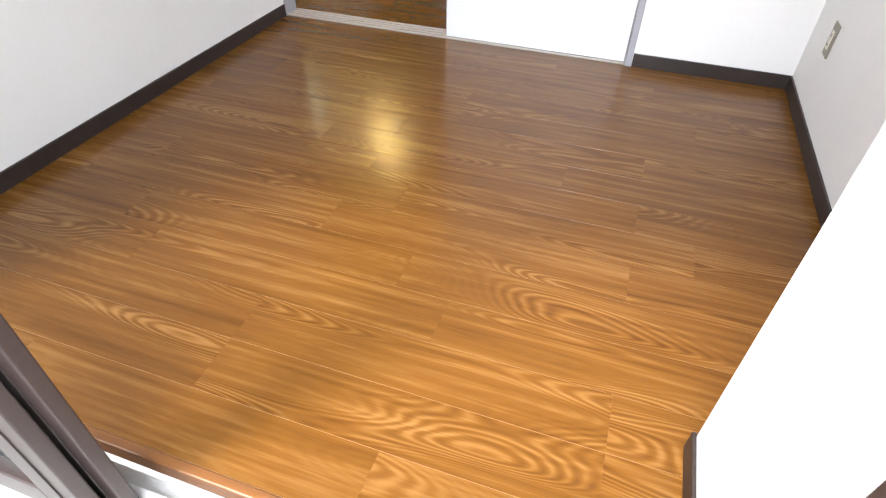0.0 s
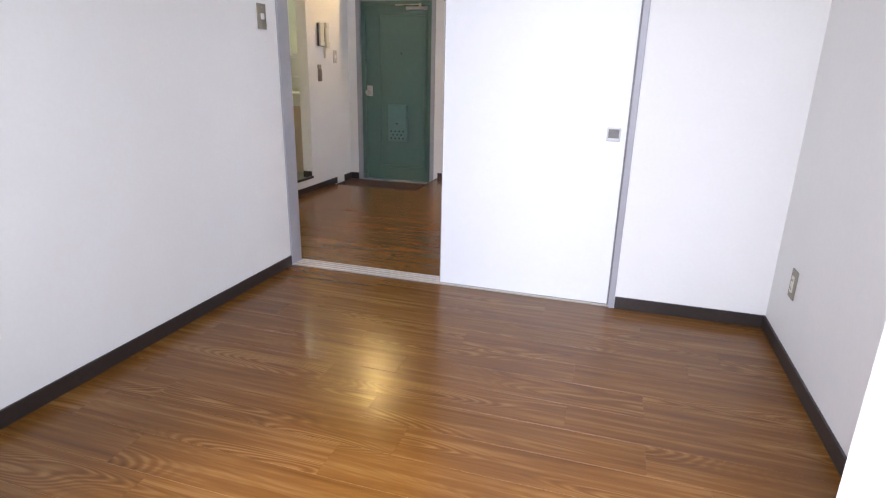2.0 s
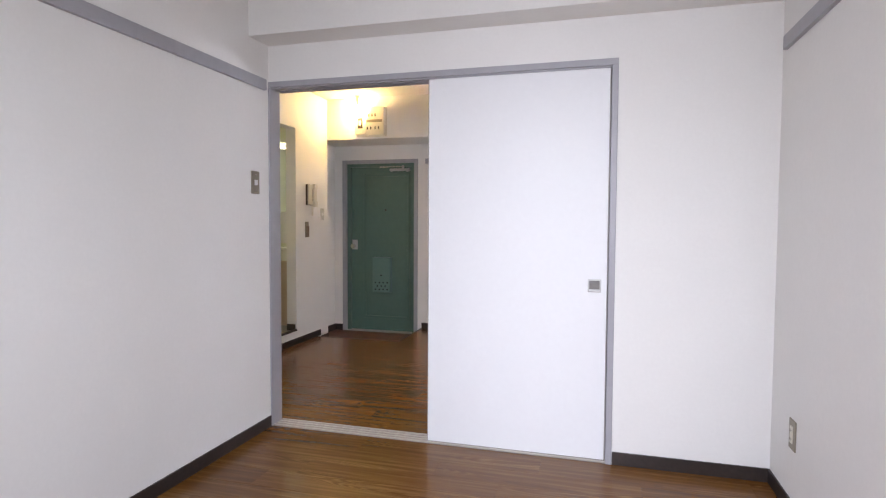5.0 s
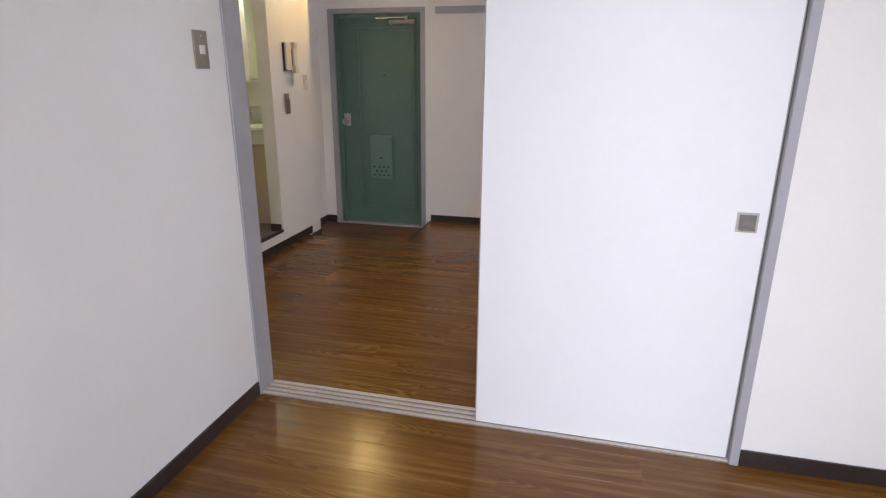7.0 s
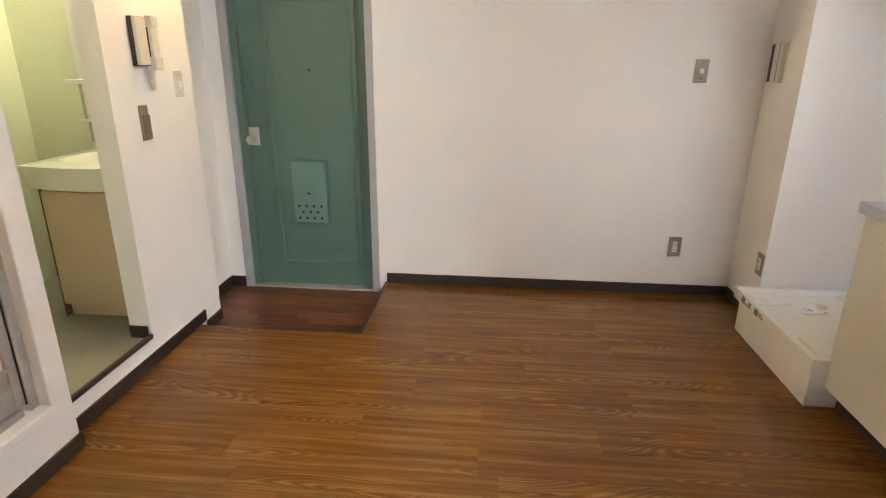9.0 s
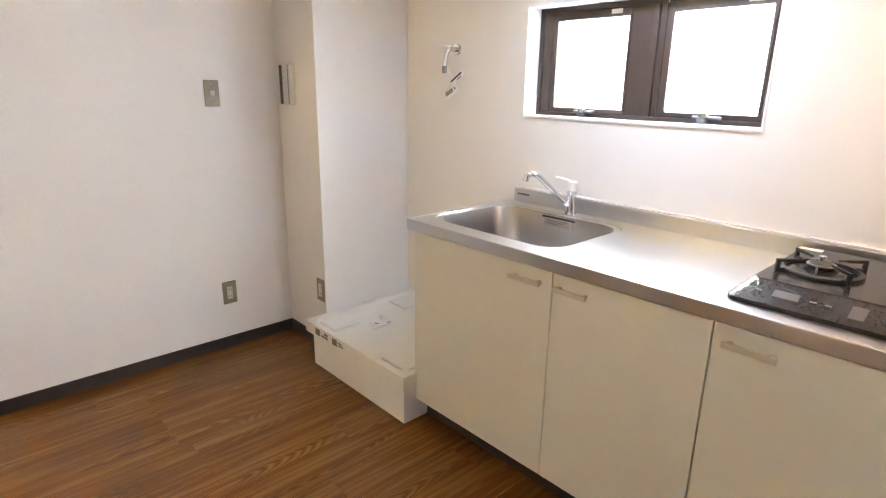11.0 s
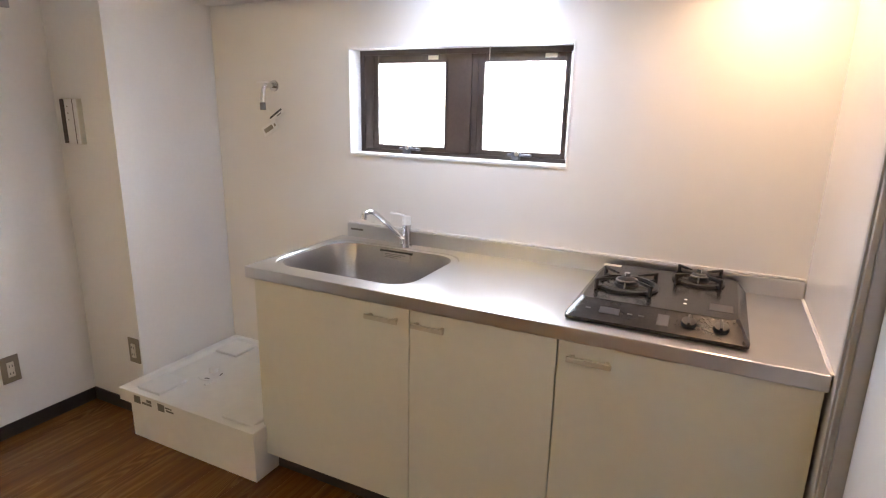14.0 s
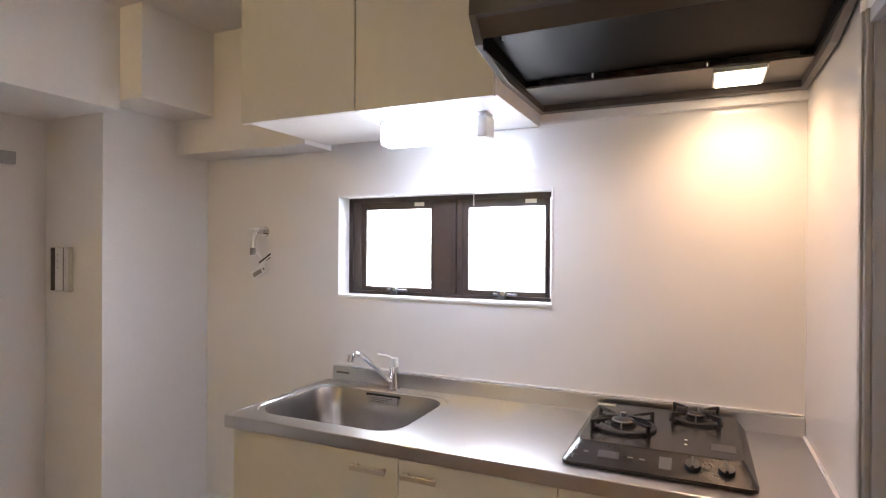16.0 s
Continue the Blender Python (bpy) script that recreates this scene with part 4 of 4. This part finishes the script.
part("caution_label", boxes(((2.485, 0.675, SZ + 0.0330), (2.512, 0.735, SZ + 0.0345))), IVORY, st, "pale caution label")
part("print_panel", boxes(((2.165, 0.325, SZ + 0.0330), (2.225, 0.385, SZ + 0.0342))), SMOKE, st)
for x, y in ((2.22, 0.445), (2.18, 0.445)):
    part("print_mark", boxes(((x, y, SZ + 0.0330), (x + 0.010, y + 0.008, SZ + 0.0344))), IVORY, st)

# washing-machine pan
PY0, PY1, PX0 = 1.870, 2.592, 1.900
wp = thing("washing_machine_pan", (2.22, 2.23, 0), "white plastic washing machine drain pan on a plinth", "drain pan")
part("plinth", boxes(((PX0 + 0.006, PY0 + 0.004, 0), (EK - 0.006, PY1 - 0.002, 0.162)), bevel=0.003), PAN, wp)
bm = bmesh.new()
o = square_ring(PX0, EK - 0.005, PY0, PY1 + 0.06, round_rect(PX0 + 0.03, EK - 0.03, PY0 + 0.03, PY1 + 0.03, 0.05))
loft(bm, [[(x, y, 0.160) for x, y in o], [(x, y, 0.217) for x, y in o], [(x, y, 0.219) for x, y in square_ring(PX0 + 0.004, EK - 0.009, PY0 + 0.004, PY1 + 0.056, round_rect(PX0 + 0.03, EK - 0.03, PY0 + 0.03, PY1 + 0.03, 0.05))],
          [(x, y, 0.218) for x, y in round_rect(PX0 + 0.03, EK - 0.03, PY0 + 0.03, PY1 + 0.03, 0.05)], [(x, y, 0.198) for x, y in round_rect(PX0 + 0.045, EK - 0.045, PY0 + 0.045, PY1 + 0.015, 0.04)]])
part("tray", bm, PAN, wp, smooth=True)
for x0, x1, y0, y1 in ((PX0 + 0.05, PX0 + 0.20, PY1 - 0.13, PY1 + 0.01), (EK - 0.19, EK - 0.05, PY0 + 0.05, PY0 + 0.22), (EK - 0.19, EK - 0.05, PY1 - 0.13, PY1 + 0.01), (PX0 + 0.05, PX0 + 0.20, PY0 + 0.05, PY0 + 0.22)):
    part("foot_pad", boxes(((x0, y0, 0.197), (x1, y1, 0.212)), bevel=0.005), PAN, wp)
part("rib", boxes(((PX0 + 0.21, 2.36, 0.197), (PX0 + 0.30, 2.375, 0.206)), bevel=0.003), PAN, wp)
dr = part("drain", tube(bmesh.new(), (2.20, 2.42, 0.198), (2.20, 2.42, 0.203), 0.062, 0.058, 32), PAN, wp, smooth=True)
part("drain_socket", tube(bmesh.new(), (2.225, 2.435, 0.203), (2.225, 2.435, 0.226), 0.024, 0.020, 22), PAN, dr, smooth=True)
for a in (200, 290, 20):
    x, y = 2.20 + 0.045 * math.cos(radians(a)), 2.42 + 0.045 * math.sin(radians(a))
    part("drain_slot", placed(boxes(((-0.012, -0.003, 0.2025), (0.012, 0.003, 0.2045))), Matrix.Translation((x, y, 0)) @ Matrix.Rotation(radians(a + 90), 4, "Z")), GREYTAG, dr)
for y0, y1, z0, z1 in ((2.515, 2.555, 0.172, 0.206), (2.445, 2.505, 0.176, 0.186), (2.445, 2.475, 0.190, 0.203), (2.365, 2.405, 0.172, 0.205), (2.31, 2.355, 0.180, 0.187), (2.32, 2.36, 0.193, 0.199)):
    part("print_bar", boxes(((PX0 - 0.0012, y0, z0), (PX0 + 0.0005, y1, z1))), GREYTAG, wp)

# washing-machine tap with hanging tags
TX, TY, TZ = EK - 0.004, 2.290, 1.515
tp = thing("wall_tap", (TX, TY, TZ), "small chrome wall tap with paper tags hanging", "tap")
part("flange", tube(bmesh.new(), (TX, TY, TZ), (TX - 0.008, TY, TZ), 0.026, 0.023, 24), CHROME, tp, smooth=True)
part("spindle", tube(bmesh.new(), (TX - 0.008, TY, TZ), (TX - 0.055, TY, TZ), 0.011, n=16), CHROME, tp, smooth=True)
part("body", pipe([(TX - 0.045, TY, TZ), (TX - 0.062, TY + 0.005, TZ - 0.012), (TX - 0.066, TY + 0.010, TZ - 0.05), (TX - 0.066, TY + 0.012, TZ - 0.085)], 0.011, 14), CHROME, tp, smooth=True)
part("nozzle", tube(bmesh.new(), (TX - 0.066, TY + 0.012, TZ - 0.075), (TX - 0.066, TY + 0.012, TZ - 0.108), 0.013, n=16), GREYTAG, tp, smooth=True)
part("lever", boxes(((TX - 0.075, TY - 0.005, TZ + 0.010), (TX - 0.040, TY + 0.035, TZ + 0.017)), bevel=0.003), WHITE, tp)
tilt = Matrix.Translation((TX - 0.03, TY - 0.028, TZ - 0.130)) @ Matrix.Rotation(radians(-32), 4, "X")
t1 = part("tag", placed(boxes(((-0.001, -0.05, -0.012), (0.001, 0.04, 0.012))), tilt), WHITE, tp, "white paper tag with dark band")
part("print_bar", placed(boxes(((-0.002, -0.045, 0.001), (-0.0008, 0.037, 0.009)), ((-0.002, -0.035, -0.010), (-0.0008, -0.005, -0.006))), tilt), BLACK, t1)
tilt = Matrix.Translation((TX - 0.028, TY + 0.012, TZ - 0.190)) @ Matrix.Rotation(radians(-28), 4, "X")
t2 = part("tag", placed(boxes(((-0.001, -0.048, -0.022), (0.001, 0.048, 0.022)), bevel=0.0005), tilt), WHITE, tp, "white paper tag")
part("print_bar", placed(boxes(((-0.002, -0.020, -0.010), (-0.0008, 0.035, 0.010)), ((-0.002, -0.040, -0.006), (-0.0008, -0.030, 0.006))), tilt), PLATE, t2)
part("string", pipe([(TX - 0.05, TY + 0.008, TZ - 0.09), (TX - 0.035, TY, TZ - 0.115), (TX - 0.03, TY - 0.02, TZ - 0.135), (TX - 0.028, TY + 0.01, TZ - 0.170)], 0.0012, 6), WHITE, tp)

# kitchen window
kw = thing("window_2", (2.68, 1.4, WZ0), "bronze aluminium two-sash kitchen window with bright panes", "window")
tagged(kw, kind="structure")
Fx0, Fx1 = 2.652, 2.712
part("window_frame", boxes(((Fx0, WY0, WZ0), (Fx1, WY0 + 0.020, WZ1)), ((Fx0, WY1 - 0.020, WZ0), (Fx1, WY1, WZ1)), ((Fx0, WY0 + 0.02, WZ1 - 0.022), (Fx1, WY1 - 0.02, WZ1)), ((Fx0, WY0 + 0.02, WZ0), (Fx1, WY1 - 0.02, WZ0 + 0.016)),
                           ((Fx0 - 0.002, 1.340, WZ0 + 0.016), (Fx1, 1.366, WZ1 - 0.022)), bevel=0.002), BRONZE, kw)
for y0, y1, g0, g1 in ((0.945, 1.340, 0.965, 1.285), (1.366, 1.852, 1.458, 1.778)):
    z0, z1, q0, q1 = WZ0 + 0.016, WZ1 - 0.022, 1.272, 1.612
    s = part("sash", boxes(((Fx0 + 0.006, y0 + 0.001, z0), (Fx1 - 0.012, g0, z1)), ((Fx0 + 0.006, g1, z0), (Fx1 - 0.012, y1 - 0.001, z1)), ((Fx0 + 0.006, g0, z0), (Fx1 - 0.012, g1, q0)), ((Fx0 + 0.006, g0, q1), (Fx1 - 0.012, g1, z1)), bevel=0.002), BRONZE, kw)
    part("glazing_bead", boxes(((Fx0 + 0.002, g0 - 0.010, q0 - 0.010), (Fx0 + 0.010, g0, q1 + 0.010)), ((Fx0 + 0.002, g1, q0 - 0.010), (Fx0 + 0.010, g1 + 0.010, q1 + 0.010)),
                               ((Fx0 + 0.002, g0, q1), (Fx0 + 0.010, g1, q1 + 0.010)), ((Fx0 + 0.002, g0, q0 - 0.010), (Fx0 + 0.010, g1, q0))), BRONZE, s)
    part("outer_stile", boxes(((Fx0 + 0.002, g1 + 0.028, z0), (Fx0 + 0.008, g1 + 0.034, z1))), BRONZE, s)
    p = part("pane", boxes(((Fx0 + 0.020, g0 - 0.004, q0 - 0.004), (Fx0 + 0.026, g1 + 0.004, q1 + 0.004))), FROST, s, "frosted glass pane")
    p.visible_shadow = False
    c = (g0 + g1) / 2 - 0.005
    h = part("crank_handle", boxes(((Fx0 - 0.012, c - 0.045, q0 - 0.018), (Fx0 + 0.006, c + 0.055, q0 - 0.008)), ((Fx0 - 0.018, c + 0.000, q0 - 0.034), (Fx0 + 0.006, c + 0.034, q0 + 0.002)), bevel=0.004), material("grey_metal_handle", (0.12, 0.12, 0.14), 0.35, metal=0.6), s, "grey metal window crank")
    part("pivot", tube(bmesh.new(), (Fx0 - 0.020, c + 0.010, q0 - 0.006), (Fx0 + 0.004, c + 0.010, q0 - 0.006), 0.010, n=16), CHROME, h, smooth=True)
    part("sticker", boxes(((Fx0 + 0.0045, g0 + 0.034, q1 + 0.012), (Fx0 + 0.0062, g0 + 0.080, q1 + 0.028))), IVORY, s, "small pale sticker")
part("window_sill", boxes(((EK - 0.010, WY0 - 0.004, WZ0 - 0.010), (Fx0, WY1 + 0.002, WZ0 + 0.0015)), bevel=0.002), WHITE, kw, "white sill board")
part("reveal_trim", boxes(((EK - 0.007, WY0 - 0.004, WZ1 - 0.0015), (Fx0, WY1 + 0.004, WZ1 + 0.008)), ((EK - 0.007, WY1 - 0.0015, WZ0), (Fx0, WY1 + 0.006, WZ1)), ((EK - 0.007, WY0 - 0.006, WZ0), (Fx0, WY0 + 0.0015, WZ1)), bevel=0.001), WHITE, kw)


# wall cupboards, lamp and range hood
def wall_cupboard(y0, y1):
    c = thing("wall_cupboard", (2.28, (y0 + y1) / 2, 1.885), "cream laminate wall cupboard without handle, closed", "wall cupboard", "wall cupboards")
    part("body", boxes(((2.052, y0 + 0.001, 1.893), (2.538, y1 - 0.001, H2 - 0.002)), bevel=0.001), WHITE, c, "white underside")
    part("door", boxes(((2.030, y0 + 0.0015, 1.885), (2.050, y1 - 0.0015, H2 - 0.004)), bevel=0.0015), CREAM, c)
    return c


wall_cupboard(1.432, 1.914)
wall_cupboard(0.957, 1.430)

kl = thing("tube_lamp", (2.25, 1.25, 1.893), "lit white tube lamp under the wall cupboard", "lamp")
part("housing", boxes(((2.215, 1.05, 1.880), (2.285, 1.447, 1.8925)), bevel=0.004), WHITE, kl)
bm = bmesh.new()
loft(bm, [[(2.25 + 0.045 * cx, y, 1.846 + 0.043 * cz) for cx, cz in ((max(-1, min(1, 1.3 * math.cos(a))), max(-1, min(0.75, 1.12 * math.sin(a)))) for a in [k * math.pi / 16 for k in range(32)])] for y in (1.085, 1.435)])
part("diffuser", bm, TUBE, kl, "glowing diffuser", smooth=True)
part("end_cap", boxes(((2.208, 1.046, 1.806), (2.292, 1.085, 1.880)), bevel=0.008), WHITE, kl)
part("end_cap", boxes(((2.208, 1.435, 1.806), (2.292, 1.446, 1.880)), bevel=0.006), WHITE, kl)
pc = part("pull_cord", pipe([(2.235, 1.098, 1.81), (2.235, 1.098, 1.70), (2.235, 1.098, 1.585)], 0.0013, 6), WHITE, kl)
part("cord_knob", tube(bmesh.new(), (2.235, 1.098, 1.795), (2.235, 1.098, 1.770), 0.004, 0.003, 10), WHITE, pc)

hd = thing("range_hood", (2.2, 0.54, 1.94), "dark range hood with black liner and lit halogen lamp", "range hood")
HY0, HY1 = 0.121, 0.954


def slab_xz(profile, y0, y1):
    bm = bmesh.new()
    a, b = ([bm.verts.new((x, y, z)) for x, z in profile] for y in (y0, y1))
    n = len(profile)
    bm.faces.new(a), bm.faces.new(b[::-1])
    for k in range(n):
        bm.faces.new((a[k], b[k], b[(k + 1) % n], a[(k + 1) % n]))
    return bm


side = [(1.825, 2.035), (1.875, 1.975), (2.10, 1.938), (2.54, 1.938), (2.54, 2.20), (2.20, 2.20), (1.83, 2.10)]
part("side_wall", slab_xz(side, HY1 - 0.018, HY1), HOOD, hd)
part("side_wall", slab_xz(side, HY0, HY0 + 0.018), HOOD, hd)
part("front_panel", slab_xz([(1.825, 2.035), (1.840, 2.030), (1.845, 2.098), (1.83, 2.10)], HY0 + 0.018, HY1 - 0.018), HOOD, hd)
part("front_lip", slab_xz([(1.840, 2.030), (1.875, 1.990), (1.890, 2.000), (1.855, 2.045)], HY0 + 0.018, HY1 - 0.018), HOOD, hd)
part("top_panel", slab_xz([(1.832, 2.101), (2.20, 2.201), (2.54, 2.201), (2.54, 2.215), (2.19, 2.215), (1.826, 2.115)], HY0, HY1), HOOD, hd)
part("duct_cover", boxes(((2.20, HY0, 2.216), (2.538, HY1, H2 - 0.002)), bevel=0.002), HOOD, hd)
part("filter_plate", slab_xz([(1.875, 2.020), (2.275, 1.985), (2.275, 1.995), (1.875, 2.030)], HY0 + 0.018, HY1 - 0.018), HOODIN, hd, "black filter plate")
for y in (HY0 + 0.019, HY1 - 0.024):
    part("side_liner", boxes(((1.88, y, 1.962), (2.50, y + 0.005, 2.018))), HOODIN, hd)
part("rear_channel", boxes(((2.275, HY0 + 0.018, 1.962), (2.505, HY1 - 0.018, 1.968))), HOODGREY, hd, "grey metal lamp channel")
part("rear_rim", boxes(((2.505, HY0 + 0.018, 1.938), (2.54, HY1 - 0.018, 1.975)), bevel=0.003), HOOD, hd)
part("left_rim", slab_xz([(1.875, 1.975), (2.10, 1.9375), (2.54, 1.9375), (2.54, 1.945), (2.10, 1.945), (1.877, 1.983)], HY1, HY1 + 0.002), ALU, hd, "bright metal edge")
lh = part("lamp_housing", boxes(((2.285, 0.245, 1.950), (2.455, 0.385, 1.963)), bevel=0.003), WHITE, hd)
part("lens", boxes(((2.295, 0.253, 1.9475), (2.445, 0.377, 1.951))), HALO, lh, "glowing lens")
for x, y in ((2.30, 0.40), (2.268, 0.72), (1.93, 0.90), (1.93, 0.17), (2.15, 0.885)):
    part("screw", tube(bmesh.new(), (x, y, 1.985 + (0.0 if x > 2.2 else 0.028)), (x, y, 1.972 + (0.0 if x > 2.2 else 0.028)), 0.006, 0.004, 12), CHROME, hd, smooth=True)


# ---- floor planks, last ----
def planks(name, rows, width, length, mat, z, seed, label):
    """Printed planks in staggered rows: rows of (y0, y1, x0, x1)."""
    rng = random.Random(seed)
    floor = structure(name, boxes(*[((x0, y0, z - 0.05), (x1, y1, z - 0.0009)) for y0, y1, x0, x1 in rows]), SUBFLOOR, label, "floor")
    shared = {}
    for y0, y1, x0, x1 in rows:
        n = max(1, math.ceil((y1 - y0) / width - 0.02))
        for k in range(n):
            a, b = y0 + k * width, min(y1, y0 + (k + 1) * width)
            x = x0 - rng.choice((0.13, 0.34, 0.51, 0.66, 0.85)) * length
            while x < x1 - 0.01:
                u, v = max(x, x0), min(x + length, x1)
                x += length
                if v - u < 0.015:
                    continue
                key = (round(v - u, 3), round(b - a, 3))
                if key not in shared:
                    bm = bmesh.new()
                    hx, hy = key[0] / 2, key[1] / 2
                    loft(bm, [[(sx * (hx - 0.0001 - i), sy * (hy - 0.0005 - i), zz) for sx, sy in ((-1, -1), (1, -1), (1, 1), (-1, 1))] for i, zz in ((0.0, -0.003), (0.0, -0.0003), (0.0002, 0.0))])
                    me = bpy.data.meshes.new("plank")
                    bm.to_mesh(me)
                    bm.free()
                    me.materials.append(mat)
                    shared[key] = me
                ob = new("plank", shared[key])
                ob.location, ob.parent = ((u + v) / 2, (a + b) / 2, z), floor


planks("floor", [(S0, -0.004, X0, E0)], 0.1524, 0.914, OAK, 0.0, 3, "glossy golden-brown oak-print plank floor of the room")
planks("floor_hall", [(0.112, 1.328, BX, EK), (1.328, 2.316, W2, EK), (2.316, N0, -0.056, EK)], 0.1524, 0.914, OAK, 0.0, 8, "golden-brown oak-print plank floor of the kitchen hall")
planks("floor_entry", [(2.32, N0 + 0.05, -1.095, -0.056)], 0.075, 0.31, ENTRY_WOOD, -0.07, 5, "dark red-brown plank floor of the lowered entry")
structure("trim_entry", boxes(((-0.072, 2.312, -0.07), (-0.054, N0, 0.0015)), ((W2 + 0.01, 2.312, -0.07), (-0.072, 2.326, 0.0015)), bevel=0.002), BASE, "dark strip round the lowered entry floor", "trim")
